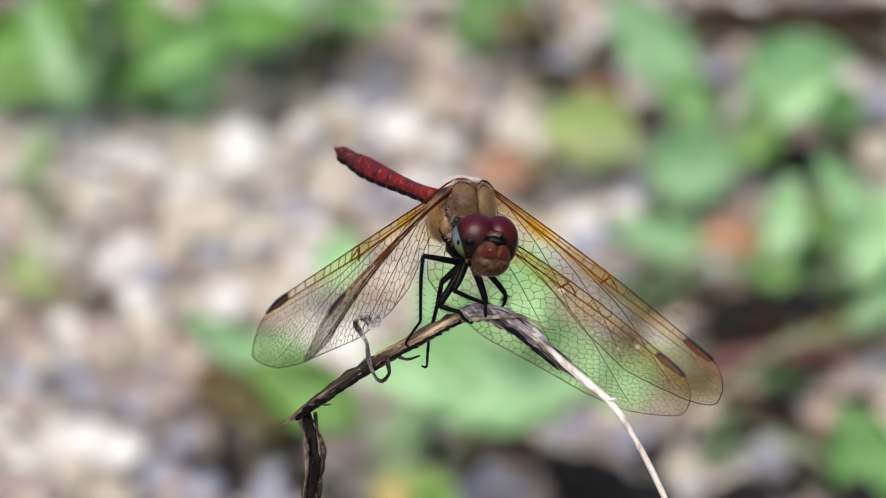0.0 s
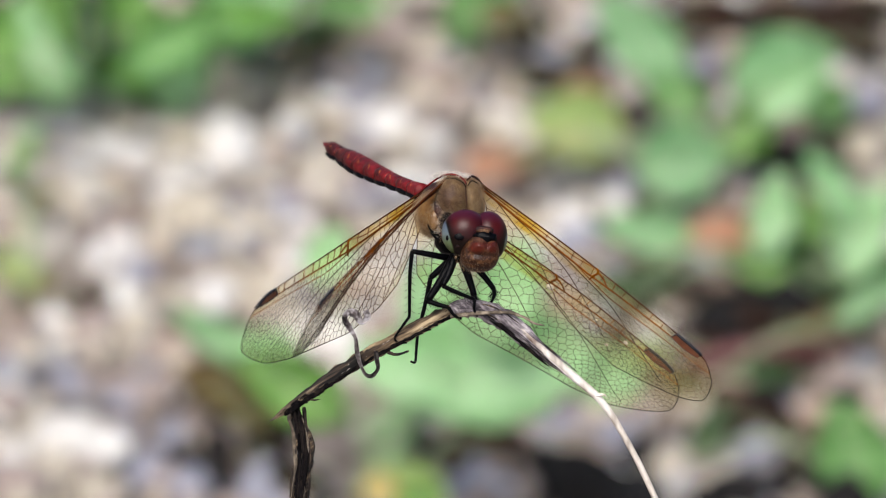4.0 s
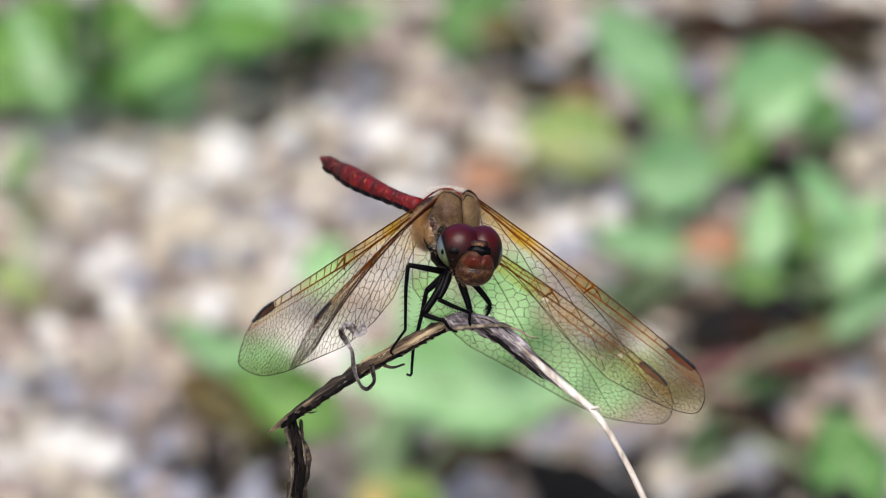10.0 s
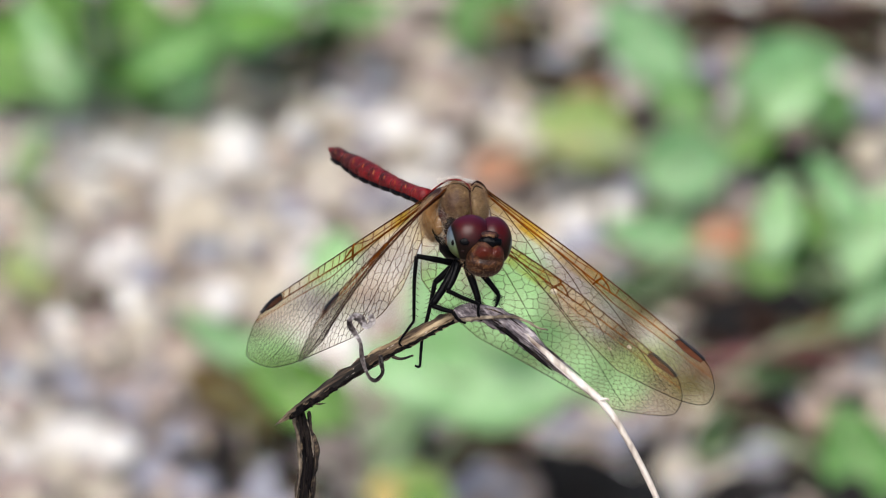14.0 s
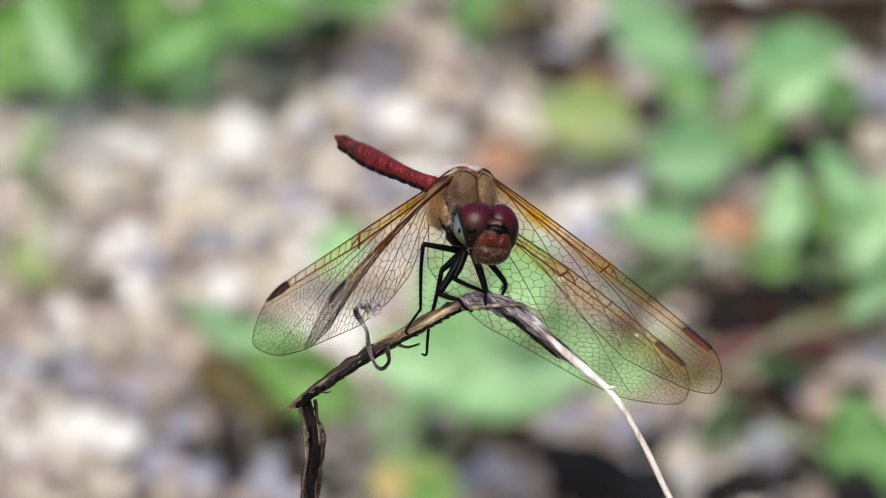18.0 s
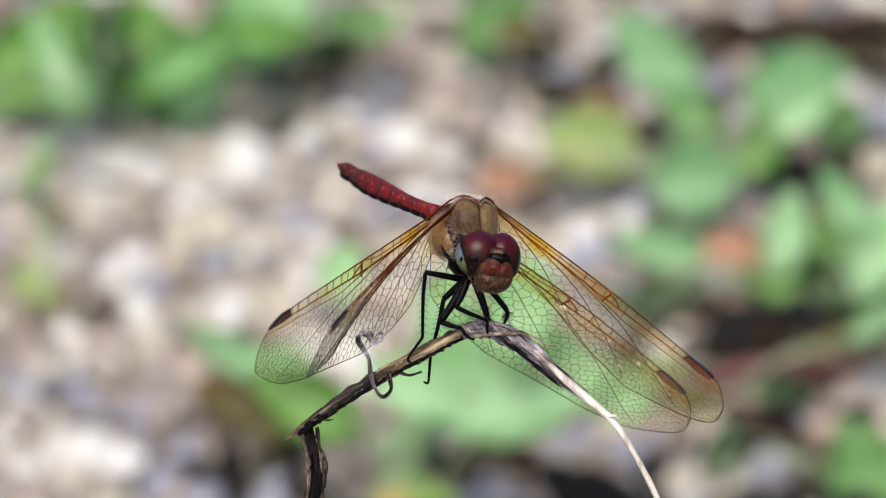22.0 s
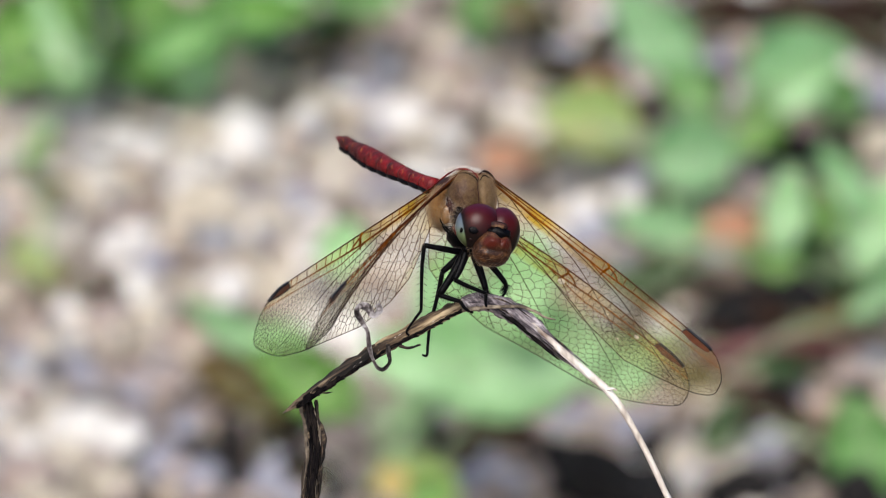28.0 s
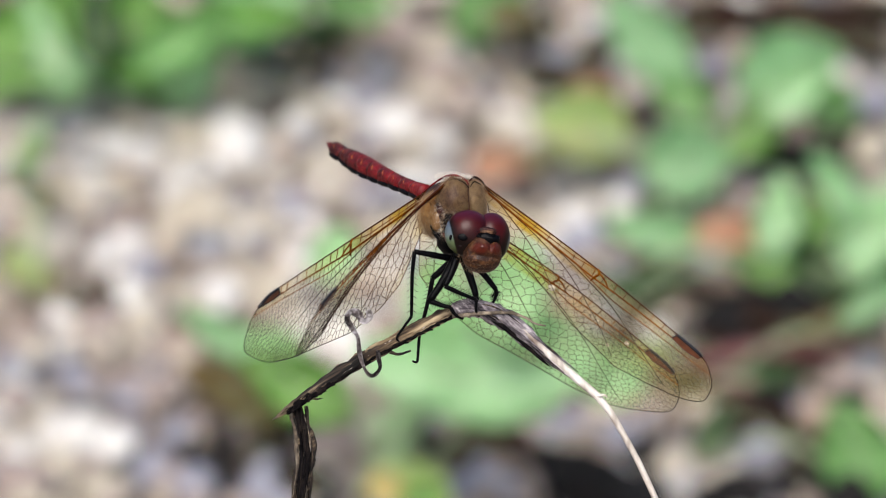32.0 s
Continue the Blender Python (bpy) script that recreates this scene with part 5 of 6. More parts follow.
    # whitish lumps added on the blade where it would glint
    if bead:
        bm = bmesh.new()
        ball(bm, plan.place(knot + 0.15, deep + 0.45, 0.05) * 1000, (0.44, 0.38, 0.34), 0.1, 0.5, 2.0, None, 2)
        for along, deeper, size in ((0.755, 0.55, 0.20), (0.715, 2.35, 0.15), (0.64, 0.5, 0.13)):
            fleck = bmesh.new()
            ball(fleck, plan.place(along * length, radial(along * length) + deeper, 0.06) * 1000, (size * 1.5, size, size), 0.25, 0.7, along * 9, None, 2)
            part("fleck", fleck, GLINT_WHITE, blade, "tiny whitish fleck added as a glint on the wing")
        part("glint_bead", bm, GLINT_WHITE, blade, "whitish bead added as a glint at the nodus")
    # the branches that fan out to the trailing edge
    for run, begin, finish, mat in [(sector, 0.40, 0.985, COSTA), (middle, 0.14, 0.90, VEIN), (last, 0.05, plan.fan[0], VEIN), (first, 0.04, plan.fan[1], VEIN)] + ([(anal, 0.015, plan.fan[2], VEIN)] if plan.fan[2] else []):
        line = [(length * (begin + (finish - begin) * n / 24), run(length * (begin + (finish - begin) * n / 24))) for n in range(25)]
        rib("branch_vein", [p for p in line if plan.lead(p[0]) < p[1] < plan.trail(p[0]) + 0.01], (0.055, 0.032), mat)
    # cross veins of the leading field
    s, n = 1.6, 0
    while s < 0.9 * length:
        if not plan.mark * length < s < (plan.mark + 0.105) * length and abs(s - knot) > 0.5:
            lean = rng.uniform(-0.05, 0.22)
            rib("cross_vein", [(s, plan.lead(s)), (s + lean, radial(s))], (0.05, 0.042), COSTA if n % 3 else COSTA_DARK, 5)
        s += rng.uniform(1.25, 2.1) if s < knot else rng.uniform(1.1, 1.9)
        n += 1
    # stigma
    s0, s1 = plan.mark * length, (plan.mark + 0.105) * length
    bm, rings = bmesh.new(), []
    for k in range(9):
        s = s0 + (s1 - s0) * k / 8
        a, b = plan.lead(s), radial(s) + 0.06
        a, b = a + 0.02, a + (b - a) * (0.86 + 0.2 * math.sin(math.pi * k / 8))
        rings.append([bm.verts.new(plan.place(s + (0.25 if w == a else 0), w, h)) for w, h in ((a, 0.09), (b, 0.09), (b, -0.09), (a, -0.09))])
    for p, q in zip(rings, rings[1:]):
        for k in range(4):
            bm.faces.new((p[k], p[(k + 1) % 4], q[(k + 1) % 4], q[k]))
    bm.faces.new(rings[0][::-1])
    bm.faces.new(rings[-1])
    part("stigma", bm, STIGMA, blade, "reddish brown wing mark with a black edge", smooth=False)
    for a, b in ((0, 0), (1, 1)):
        rib("stigma_edge", [(s0 + (s1 - s0) * a + 0.2 * (1 - a), plan.lead(s0 + (s1 - s0) * a) + 0.05), (s0 + (s1 - s0) * b, radial(s0 + (s1 - s0) * b))], (0.115, 0.11), STIGMA_EDGE)
    rib("stigma_edge", [(s0 + (s1 - s0) * k / 8, plan.lead(s0 + (s1 - s0) * k / 8) + (radial(s0 + (s1 - s0) * k / 8) + 0.06 - plan.lead(s0 + (s1 - s0) * k / 8)) * (0.86 + 0.2 * math.sin(math.pi * k / 8))) for k in range(9)], (0.115, 0.11), STIGMA_EDGE)
    rib("stigma_edge", [(s0 + (s1 - s0) * k / 8 + 0.2, plan.lead(s0 + (s1 - s0) * k / 8) + 0.06) for k in range(9)], (0.16, 0.19), STIGMA_EDGE)
    return blade


FORWARD, SIDE, DORSAL = Vector((0.525, -0.823, -0.217)), Vector((0.843, 0.538, 0.0)), Vector((0.117, -0.183, 0.976))
BODY = Matrix((FORWARD, SIDE, DORSAL)).transposed()


def hairs(name, parent, centre, radii, turn, count, length, keep, seed, mat=HAIR, thick=0.009):
    """Fine hairs standing on a rounded body; keep tells by the direction which to grow."""
    rng = random.Random(seed)
    verts, faces = [], []
    while count:
        d = Vector((rng.gauss(0, 1), rng.gauss(0, 1), rng.gauss(0, 1))).normalized()
        if not keep(turn @ d):
            continue
        count -= 1
        q = turn @ Vector([d[n] * radii[n] for n in range(3)]) + Vector(centre)
        out = (turn @ Vector([d[n] / radii[n] for n in range(3)])).normalized()
        out = (out + Vector((rng.uniform(-0.5, 0.5), rng.uniform(-0.5, 0.5), rng.uniform(-0.3, 0.5)))).normalized()
        h = length * rng.uniform(0.5, 1.0)
        side = out.orthogonal().normalized()
        start = len(verts)
        for k in range(3):
            verts.append((q + Matrix.Rotation(2.094 * k, 3, out) @ side * thick - out * 0.1) * 0.001)
        verts.append((q + out * h) * 0.001)
        faces += [(start, start + 1, start + 3), (start + 1, start + 2, start + 3), (start + 2, start, start + 3)]
    me = bpy.data.meshes.new(name)
    me.from_pydata(verts, [], faces)
    me.materials.append(mat)
    ob = new(name, me)
    ob.parent = parent
    tagged(ob, kind="stuff")
    return ob


def leg(dragonfly, femur, tibia, tarsus, thick, seed):
    """Three jointed pieces with spines; points in millimetres."""
    rng = random.Random(seed)
    thick *= 1.18
    bm = bmesh.new()
    pts = glide(femur, 5)
    tube(bm, pts, [thick * (1.05 - 0.35 * i / len(pts)) for i in range(len(pts))], 10, rough=0.1, seed=seed)
    base = part("leg", bm, CHITIN_BLACK, dragonfly)
    bm = bmesh.new()
    pts = glide(tibia, 6)
    tube(bm, pts, [thick * (0.62 - 0.2 * i / len(pts)) for i in range(len(pts))], 8, rough=0.1, seed=seed + 1)
    part("tibia", bm, CHITIN_BLACK, base)
    bm = bmesh.new()
    foot = glide(tarsus, 5)
    tube(bm, foot, [thick * (0.42 - 0.16 * i / len(foot)) * (1.15 if i % 3 == 0 else 1.0) for i in range(len(foot))], 7)
    part("tarsus", bm, CHITIN_BLACK, base)
    for k in range(1, len(pts) - 1):
        for s in (-1, 1):
            bm = bmesh.new()
            a = Vector(pts[k])
            way = (Vector(pts[k + 1]) - a).normalized()
            out = (way.cross(Vector((0, -1, 0.1))).normalized() * s + way * 0.7 + Vector((0, rng.uniform(-0.5, 0.2), 0))).normalized()
            tube(bm, [a, a + out * 0.36, a + out * 0.72], [0.036, 0.026, 0.008], 4, taper_ends=False)
            part("spine", bm, CHITIN_BLACK, base)
    return base


def dragonfly():
    fly = new("dragonfly")
    fly.matrix_world = STAGE
    tagged(fly, "red dragonfly with amber wings perched on a dead stem", "dragonfly")
    # thorax
    centre, radii = Vector((1.04, 3.00, 4.57)), (4.2, 2.6, 2.9)
    bm = bmesh.new()
    ball(bm, centre, radii, 0.07, 0.4, 3.0, BODY, 4)
    part("thorax", bm, CHITIN_MAROON, fly, "hairy olive brown thorax")
    on = lambda f, s, d: centre + BODY @ Vector((f * radii[0], s * radii[1], d * radii[2]))

    def lump(name, where, size, mat, tilt=0, rough=0.06, tag="", power=1.0):
        bm = bmesh.new()
        ball(bm, where, size, rough, 0.5, size[0] * 5, Matrix.Rotation(radians(tilt), 3, "Y"), 4, power=power)
        return part(name, bm, mat, fly, tag)

    def seam(name, stops, r, mat):
        bm = bmesh.new()
        pts = glide(stops, 6)
        tube(bm, pts, [r * (0.55 + 0.45 * math.sin(math.pi * (i + 0.5) / len(pts))) for i in range(len(pts))], 8, rough=0.3, seed=r * 31)
        part(name, bm, mat, fly)

    lump("front_lobe", (1.22, 0.60, 5.52), (1.78, 2.5, 2.3), CHITIN_BROWN, 4, tag="olive brown front of the thorax")
    lump("front_lobe", (2.98, 1.20, 5.35), (1.30, 2.3, 2.2), CHITIN_TAN, -8, tag="olive brown front of the thorax")
    lump("flank", (-0.87, 1.90, 3.98), (1.55, 2.3, 2.15), CHITIN_OCHRE, -6, 0.03, tag="tan side of the thorax")
    lump("flank", (3.55, 5.00, 4.35), (0.9, 2.0, 2.0), CHITIN_OCHRE, 8, tag="tan side of the thorax")
    lump("side_plate", (-0.66, -0.50, 3.40), (0.54, 0.35, 1.02), CHITIN_PLATE, 4, 0.03, tag="ochre plate below the shoulder")
    lump("collar", (1.26, -0.60, 3.16), (1.1, 1.0, 1.0), CHITIN_RIDGE, 30)
    lump("belly", (0.81, 0.80, 1.32), (1.5, 1.6, 1.5), CHITIN_BLACK, 25)
    seam("dorsal_carina", [(2.58, -0.60, 7.18), (2.47, -1.20, 6.25), (2.58, -1.40, 5.22), (2.64, -1.30, 3.73)], 0.05, CHITIN_RIDGE)
    seam("shoulder_suture", [(-0.34, -0.10, 5.23), (-0.17, -0.45, 4.42), (0.06, -0.60, 3.50), (0.34, -0.60, 2.47)], 0.60, CHITIN_MAROON)
    seam("plate_suture", [(-1.32, 0.20, 3.62), (-1.26, 0.00, 2.70), (-0.75, -0.30, 2.13), (0.11, -0.60, 2.24)], 0.08, CHITIN_BLACK)
    seam("lower_suture", [(-1.04, 0.40, 2.24), (-0.34, 0.10, 1.55), (0.34, 0.00, 0.75), (0.92, -0.10, 0.17)], 0.30, CHITIN_BLACK)
    seam("red_spot", [(-0.06, -1.00, 2.12), (0.23, -1.10, 1.78), (0.34, -1.00, 1.32)], 0.2, CHITIN_RIDGE)
    lump("shoulder_band", (0.69, -1.20, 3.27), (0.80, 0.6, 0.95), CHITIN_DARK, -18, 0.1)
    seam("antealar_ridge", [(-2.44, 4.40, 6.03), (-1.04, 2.20, 7.16), (0.12, 0.80, 7.89), (1.27, 0.20, 7.99), (2.18, -0.20, 7.58), (2.53, -0.60, 7.06)], 0.11, CHITIN_RED)
    seam("antealar_ridge", [(2.59, -0.20, 7.41), (3.11, 0.30, 7.82), (3.80, 1.00, 7.49), (4.21, 1.80, 6.98)], 0.12, CHITIN_MAROON)
    seam("black_ridge", [(-0.12, 0.40, 7.19), (0.52, -0.20, 7.53), (1.38, -0.70, 7.58), (2.18, -1.10, 7.17), (2.52, -1.20, 6.71)], 0.07, CHITIN_BLACK)
    seam("black_ridge", [(2.70, -1.00, 6.83), (3.10, -0.60, 7.35), (3.80, 0.20, 7.07)], 0.06, CHITIN_BLACK)
    lump("coxa", (1.61, -0.60, -0.29), (0.75, 0.7, 0.6), CHITIN_BLACK, 20)
    lump("neck", (2.41, -0.80, 2.58), (1.2, 1.6, 1.3), CHITIN_BLACK)
    away = Matrix.Identity(3)
    hairs("front_hair", fly, (1.22, 0.60, 5.52), (1.78, 2.5, 2.3), away, 5200, 0.50, lambda d: d.y < 0.2, 4, thick=0.007)
    hairs("front_hair", fly, (2.98, 1.20, 5.35), (1.30, 2.3, 2.2), away, 4200, 0.55, lambda d: d.y < 0.2, 14, thick=0.008)
    hairs("flank_hair", fly, (-0.87, 1.90, 3.98), (1.55, 2.3, 2.15), away, 4600, 0.75, lambda d: d.y < 0.4, 15, thick=0.009)
    hairs("shoulder_hair", fly, (0.23, -0.20, 3.85), (0.9, 0.9, 1.9), away, 520, 0.9, lambda d: d.y < 0.3, 17, WHITE_HAIR, 0.008)
    hairs("collar_hair", fly, (1.26, -0.60, 3.16), (1.1, 1.0, 1.0), away, 420, 1.1, lambda d: d.y < 0.2 and d.z > -0.3, 16, WHITE_HAIR, 0.008)
    hairs("white_hair", fly, (0.75, 1.80, 7.70), (1.6, 1.5, 0.5), away, 620, 0.45, lambda d: d.z > 0.1, 5, WHITE_HAIR, 0.014)
    hairs("white_hair", fly, (2.19, 0.40, 7.65), (0.8, 0.7, 0.3), away, 260, 0.45, lambda d: d.z > 0.0, 6, WHITE_HAIR, 0.016)
    # abdomen: nine red segments with a black lower edge
    a, b = Vector((-1.86, 5.50, 6.28)), Vector((-11.54, 23.00, 11.12))
    axis = (b - a).normalized()
    side = axis.cross(Vector((0, 0, 1))).normalized()
    top = side.cross(axis)
    widths = (0.90, 0.77, 0.75, 0.81, 0.92, 1.02, 1.08, 1.02, 0.78)
    for n in range(9):
        p, q = a.lerp(b, n / 9), a.lerp(b, (n + 1) / 9)
        sag = lambda u: top * (-0.3 * math.sin(math.pi * u))
        bm = bmesh.new()
        pts, rr = [], []
        w0, w1 = widths[n], widths[min(n + 1, 8)]
        for k in range(7):
            u = k / 6
            pts.append(p.lerp(q, u) + sag((n + u) / 9))
            rr.append((w0 + (w1 - w0) * u) * (0.975 + 0.03 * math.sin(math.pi * u)))
        tube(bm, pts, rr, 18, rough=0.05, seed=n)
        seg = part("abdomen_segment", bm, CHITIN_RED if n < 7 else CHITIN_MOTTLED, fly)
        for s in (-1, 1):
            bm = bmesh.new()
            low = [pt + side * (s * rr[i] * 0.70) - top * (rr[i] * 0.72) for i, pt in enumerate(pts)]
            tube(bm, low, [0.20 + 0.10 * math.sin(math.pi * (i + 0.6) / 7) for i in range(7)], 8, rough=0.25, seed=n + 9)
            part("black_edge", bm, CHITIN_BLACK, seg)
            bm = bmesh.new()
            ring = [pts[4] + axis * (0.5 * (k / 4 - 0.5)) + (side * s * math.cos(w) + top * math.sin(w)) * (rr[4] * 0.99) for k, w in enumerate((0.35, 0.5, 0.65, 0.8, 0.95))]
            tube(bm, ring, [0.02, 0.035, 0.042, 0.035, 0.02], 6)
            part("yellow_dash", bm, YELLOW_MARK, seg)
        bm = bmesh.new()
        tube(bm, [pts[-1] - axis * 0.05, pts[-1] + axis * 0.05], [rr[-1] * 1.01] * 2, 18)
        part("joint_ring", bm, CHITIN_RIDGE, seg)
    tip = Vector(b)
    bm = bmesh.new()
    ball(bm, tip + axis * 0.1, (0.70, 0.70, 0.60), 0.05, 0.5, 1.0, None, 3)
    part("last_segment", bm, CHITIN_MOTTLED, fly)
    for s in (-1, 1):
        bm = bmesh.new()
        tube(bm, glide([tip + side * 0.28 * s + top * 0.1, tip + axis * 0.9 + side * 0.34 * s + top * 0.12, tip + axis * 1.9 + side * 0.12 * s + top * 0.3], 4),
             [0.22, 0.24, 0.24, 0.23, 0.21, 0.18, 0.14, 0.10, 0.04], 8)
        part("cercus", bm, CHITIN_RED, fly)
    # wings
    fore = ((0, 0.04, 0.1, 0.3, 0.5, 0.7, 0.85, 1.0), (0.7, 1.5, 4.0, 5.4, 7.4, 8.3, 7.2, 6.7))
    hind = ((0, 0.05, 0.12, 0.22, 0.38, 0.55, 0.72, 0.86, 1.0), (3.4, 5.6, 9.6, 11.1, 11.7, 10.7, 9.7, 8.3, 6.5))
    full = (hind[0], (3.4, 5.6, 9.6, 11.1, 11.7, 10.8, 10.0, 8.8, 6.9))
    amber = "transparent amber-edged wing with a fine dark net"
    wing(fly, "forewing", (4.16, 2.00, 6.98), (26.57, 1.40, -10.20), (-0.461, 0.637, -0.618), Wing(31.3, 4.24, -0.5, 0.47, fore, -0.31, 0.79), amber, 1)
    wing(fly, "forewing", (1.04, 1.00, 7.89), (-13.62, -20.20, -3.75), (-0.306, 0.612, -0.729), Wing(31.3, 4.24, 0.34, 0.47, fore, 2.61, 0.79, -22), amber, 2, 0.58)
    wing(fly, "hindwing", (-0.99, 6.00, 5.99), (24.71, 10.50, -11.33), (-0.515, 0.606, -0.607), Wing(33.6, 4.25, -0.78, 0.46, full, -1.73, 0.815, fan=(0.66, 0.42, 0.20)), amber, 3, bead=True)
    wing(fly, "hindwing", (-1.34, 6.00, 6.75), (-17.63, -17.80, -4.55), (-0.111, 0.487, -0.866), Wing(33.6, 4.25, -0.1, 0.45, hind, -0.22, 0.83, fan=(0.66, 0.42, 0.20)), amber, 4)
    # legs
    leg(fly, [(1.03, -0.50, -0.52), (-0.80, -1.50, -0.17), (-2.92, -2.20, 0.23)], [(-2.92, -2.20, 0.23), (-3.15, -1.80, -2.23), (-3.21, -1.00, -6.37)], [(-3.21, -1.00, -6.37), (-4.13, -0.90, -7.63), (-4.71, -0.80, -8.55), (-4.42, -0.80, -8.95)], 0.30, 1)
    leg(fly, [(1.27, 0.20, -0.29), (0.06, 0.20, -1.44), (-1.09, 0.40, -2.47)], [(-1.09, 0.40, -2.47), (-1.55, 0.80, -4.84), (-2.42, 1.20, -8.30)], [(-2.42, 1.20, -8.30), (-2.54, 1.20, -9.85), (-2.65, 1.10, -11.00), (-3.11, 1.00, -10.94)], 0.34, 2)
    leg(fly, [(1.26, -1.20, -0.34), (0.00, -1.50, -2.69), (-1.38, -1.60, -4.76)], [(-1.38, -1.60, -4.76), (-0.34, -1.60, -5.16), (0.74, -1.50, -5.44)], [(0.74, -1.50, -5.44), (1.26, -1.40, -6.19), (2.06, -1.20, -6.59)], 0.40, 3)
    leg(fly, [(1.37, -1.80, -0.34), (0.80, -2.20, -1.95), (0.17, -2.40, -3.26)], [(0.17, -2.40, -3.26), (1.77, -2.00, -4.01), (3.38, -1.60, -4.64)], [(3.38, -1.60, -4.64), (3.32, -1.50, -5.67), (3.67, -1.30, -6.36)], 0.34, 4)
    leg(fly, [(2.19, 0.40, -0.81), (2.88, 0.20, -2.70), (3.33, 0.00, -4.25)], [(3.33, 0.00, -4.25), (3.50, -0.20, -4.77), (3.79, -0.50, -5.23)], [(3.79, -0.50, -5.23), (4.25, -0.80, -5.34), (4.82, -0.90, -5.57)], 0.36, 5)
    leg(fly, [(3.11, 1.20, -0.81), (4.38, 1.00, -2.36), (5.35, 0.80, -3.57)], [(5.35, 0.80, -3.57), (5.41, 0.60, -4.09), (5.23, 0.20, -4.66)], [(5.23, 0.20, -4.66), (5.00, -0.20, -5.11), (5.17, -0.50, -5.68)], 0.30, 6)
    # head, which turns on the neck
    neck = Vector((3.09, -1.60, 1.66))
    skull = bmesh.new()
    ball(skull, Vector((3.66, -3.20, 1.20)) - neck, (2.0, 1.8, 2.1), 0.05, 0.5, 1.0, None, 3)
    head = part("head", skull, FACE_BROWN, fly, "maroon-eyed head with a rusty face")
    head.location = neck * 0.001

    def bit(name, where, radii, mat, rough=0.03, fine=3, lean=0, power=1.0, tag=""):
        bm = bmesh.new()
        ball(bm, (0, 0, 0), radii, rough, 0.6, radii[0] * 9, None, fine, power=power)
        ob = part(name, bm, mat, head, tag)
        ob.matrix_local = Matrix.Translation((Vector(where) - neck) * 0.001) @ pose(0, 0, 0, 0, lean, 0)
        return ob

    large, small = (2.40, 1.9, 2.38), (1.92, 1.9, 2.55)
    bit("eye", (2.51, -3.50, 2.05), large, eye_material("right_eye", large, -1, 0.805), 0.0, 4, 0, tag="glossy maroon compound eye, pale grey below")
    bit("eye", (4.82, -3.07, 1.72), small, eye_material("left_eye", small, 1, 0.915), 0.0, 4, 0, tag="glossy maroon compound eye")
    bit("eye_spot", (0.74, -4.72, 1.59), (0.17, 0.16, 0.30), CHITIN_BLACK, 0.0, 2, 8)
    bit("eye_mark", (1.99, -5.30, 1.66), (0.60, 0.12, 0.40), CHITIN_BLACK, 0.2, 2)
    bit("eye_mark", (1.76, -4.95, 0.74), (0.24, 0.10, 0.20), CHITIN_DARK, 0.2, 2)
    bit("brow", (4.36, -4.90, 2.36), (1.00, 0.42, 0.40), CHITIN_MAROON, 0.25, 3, 4)
    bit("brow", (4.36, -5.05, 2.24), (0.80, 0.36, 0.26), FACE_BROWN, 0.3, 3, 4)
    bit("vertex", (4.42, -5.00, 1.58), (1.26, 0.66, 0.72), CHITIN_BLACK, 0.25, 3, 4)
    bm = bmesh.new()
    bmesh.ops.create_icosphere(bm, subdivisions=5, radius=1.0)
    middle, size = Vector((3.93, -4.50, 0.11)), Vector((2.02, 1.5, 2.0))
    bell = lambda a, b: math.exp(-a * a - b * b)
    for v in bm.verts:
        d = v.co.copy()
        x, z = math.copysign(abs(d.x) ** 0.86, d.x) * size.x * (1 - (0.40 if d.x < 0 else 0.06) * max(0, (d.z + 0.25) / 1.25)), math.copysign(abs(d.z) ** 0.9, d.z) * size.z
        swell = 0.46 * bell((x - 0.08) / 0.80, (z - 0.72) / 0.66) + 0.44 * bell((x - 1.56) / 0.72, (z - 0.68) / 0.66)
        swell -= 0.34 * bell((x - 0.82) / 0.17, (z - 0.85) / 0.60)
        swell -= 0.22 * bell((x - 0.4) / 1.6, (z + 0.28 + 0.10 * x) / 0.17)
        swell += 0.22 * bell((x + 0.35) / 1.3, (z + 0.95) / 0.6)
        swell -= 0.14 * bell((x + 0.3) / 1.2, (z + 1.25) / 0.10)
        swell -= 0.55 * bell((x - 0.62) / 0.8, (z - 1.75) / 0.30)
        swell += 0.09 * noise.noise(d * 5) + 0.04 * noise.noise(d * 15)
        z -= 0.42 * bell((x - 0.80) / 0.42, (z - 1.75) / 0.7) - 0.12 * bell((x - 0.10) / 0.4, (z - 1.7) / 0.5)
        v.co = (Vector((x, d.y * size.y, z)) + Vector((0, -swell, 0)) * max(0, -d.y)) * 0.001
    face = part("face", bm, face_material("hairy_face"), head, "rusty brown hairy face with two shiny brow lobes")
    face.location = (middle - neck) * 0.001
    for s, at in ((-1, (3.81, -5.50, 1.82)), (1, (4.95, -5.45, 1.88))):
        bm = bmesh.new()
        base = Vector(at) - neck
        tube(bm, [base, base + Vector((0.25 * s, -0.4, 0.2)), base + Vector((0.5 * s, -0.6, 0.55))], [0.06, 0.035, 0.012], 6)
        part("antenna", bm, CHITIN_BLACK, head)
    hairs("face_hair", head, Vector((3.53, -4.80, -0.40)) - neck, (1.95, 1.3, 1.5), Matrix.Identity(3), 420, 0.34, lambda d: d.y < 0.1 and d.z < 0.2, 8, HAIR, 0.004)
    hairs("cheek_hair", head, Vector((0.92, -2.40, 2.92)) - neck, (1.2, 1.2, 1.6), Matrix.Identity(3), 160, 0.9, lambda d: d.x < 0.2, 9)
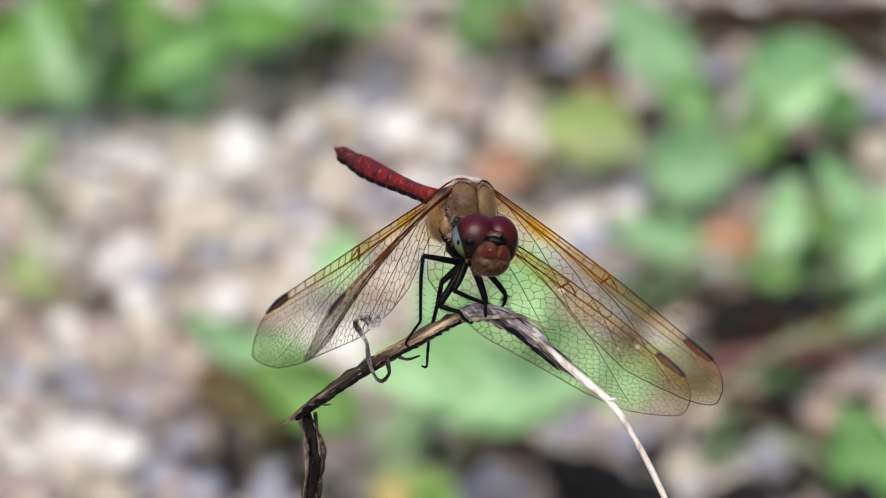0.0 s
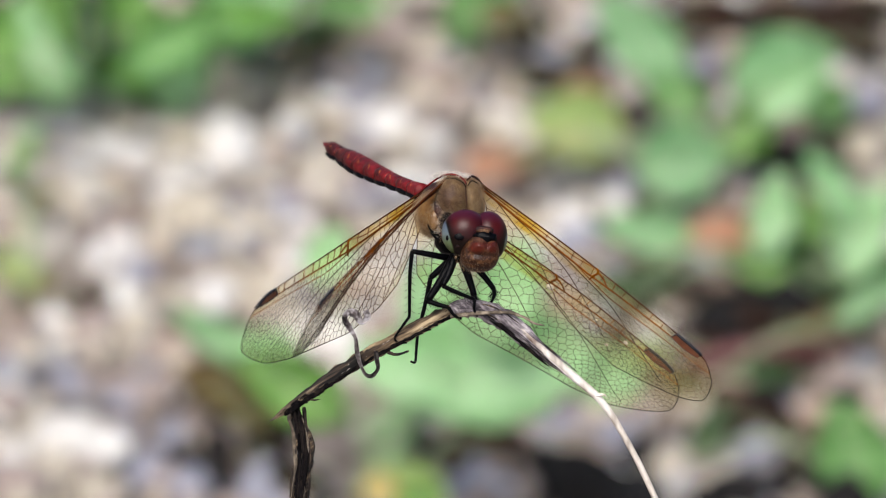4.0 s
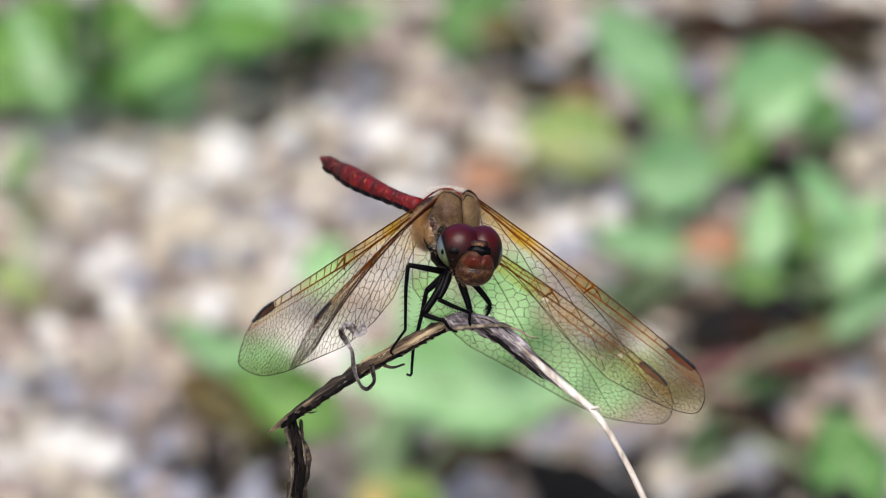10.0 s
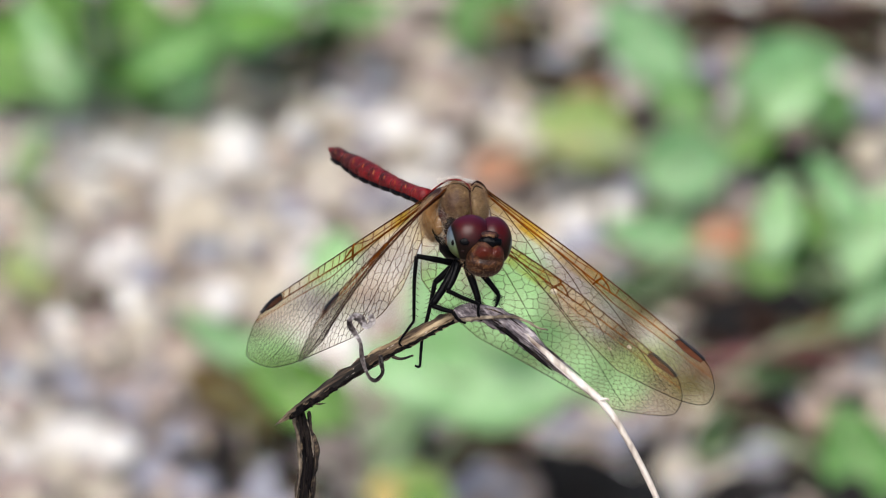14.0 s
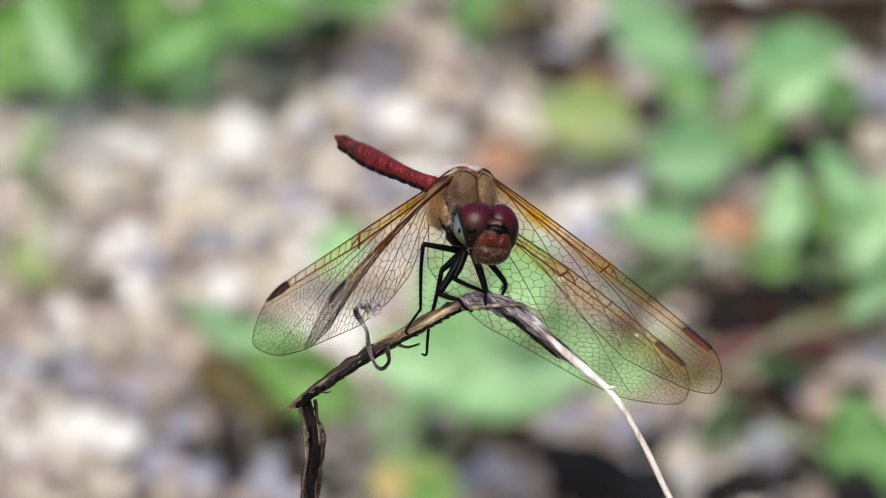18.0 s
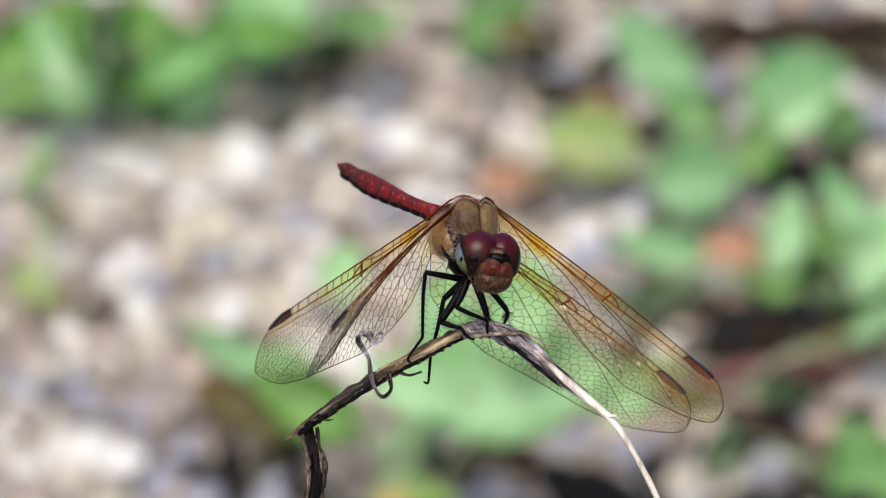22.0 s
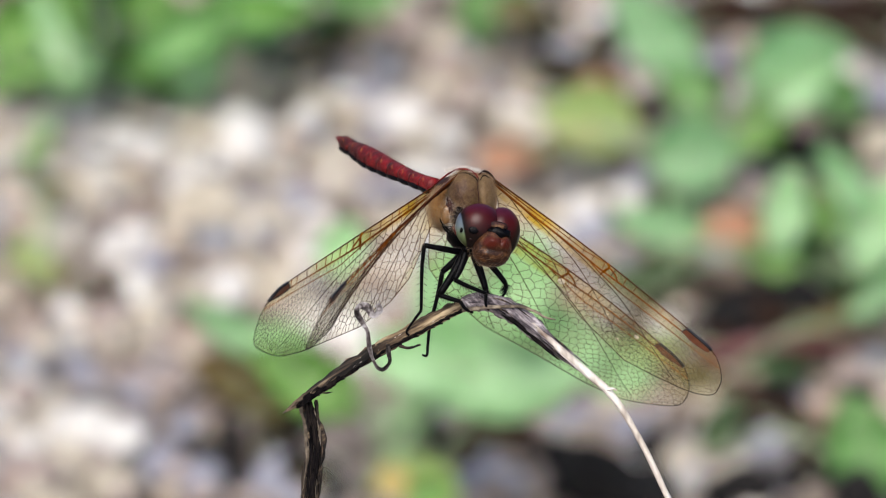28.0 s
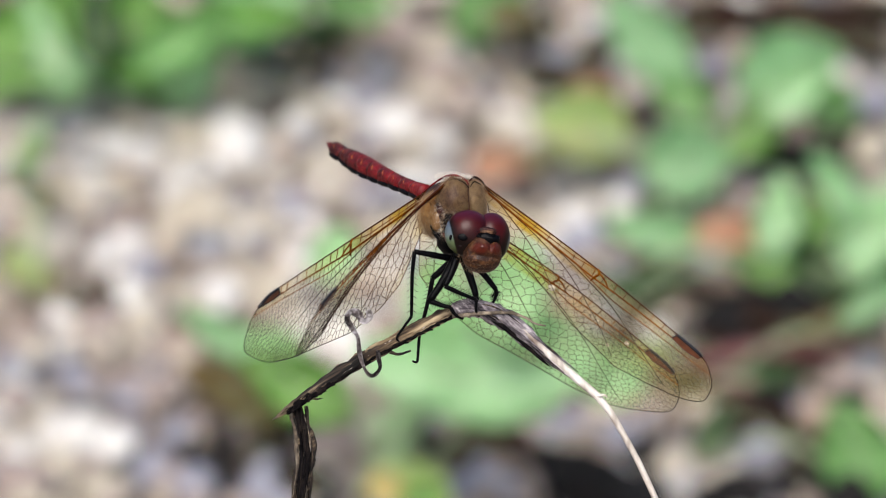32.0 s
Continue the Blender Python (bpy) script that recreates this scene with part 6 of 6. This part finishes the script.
    return head, neck * 0.001


HEAD, NECK = dragonfly()


# ---- what moves ----
def motions():
    turn = lambda rx, ry, rz: pose(NECK.x, NECK.y, NECK.z, rx, ry, rz)
    walk(HEAD, [
        (0.0, turn(0, 0, -2)), (8.0, turn(0, 0, -2)), (9.0, turn(0, 0, -3)), (11.5, turn(0, 0, -3)), (11.6, turn(0, 0, -4)),
        (11.7, turn(-2, -1, -8)), (11.8, turn(-4, -3, -12)), (12.0, turn(-6, -7, -17)), (12.1, turn(-6, -6, -17)), (12.2, turn(0, 0, -1)),
        (13.0, turn(0, 0, 0)), (19.0, turn(0, 0, 0)), (25.0, turn(0, 0, -1)), (25.5, turn(0, 0, 0)), (27.5, turn(0, 3, 1)), (28.0, turn(0, 5, 2)), (28.6, turn(0, 4, 1)),
        (29.2, turn(0, 1, 0)), (30.0, turn(0, 0, 0)), (32.0, turn(0, 2, 0))])


motions()
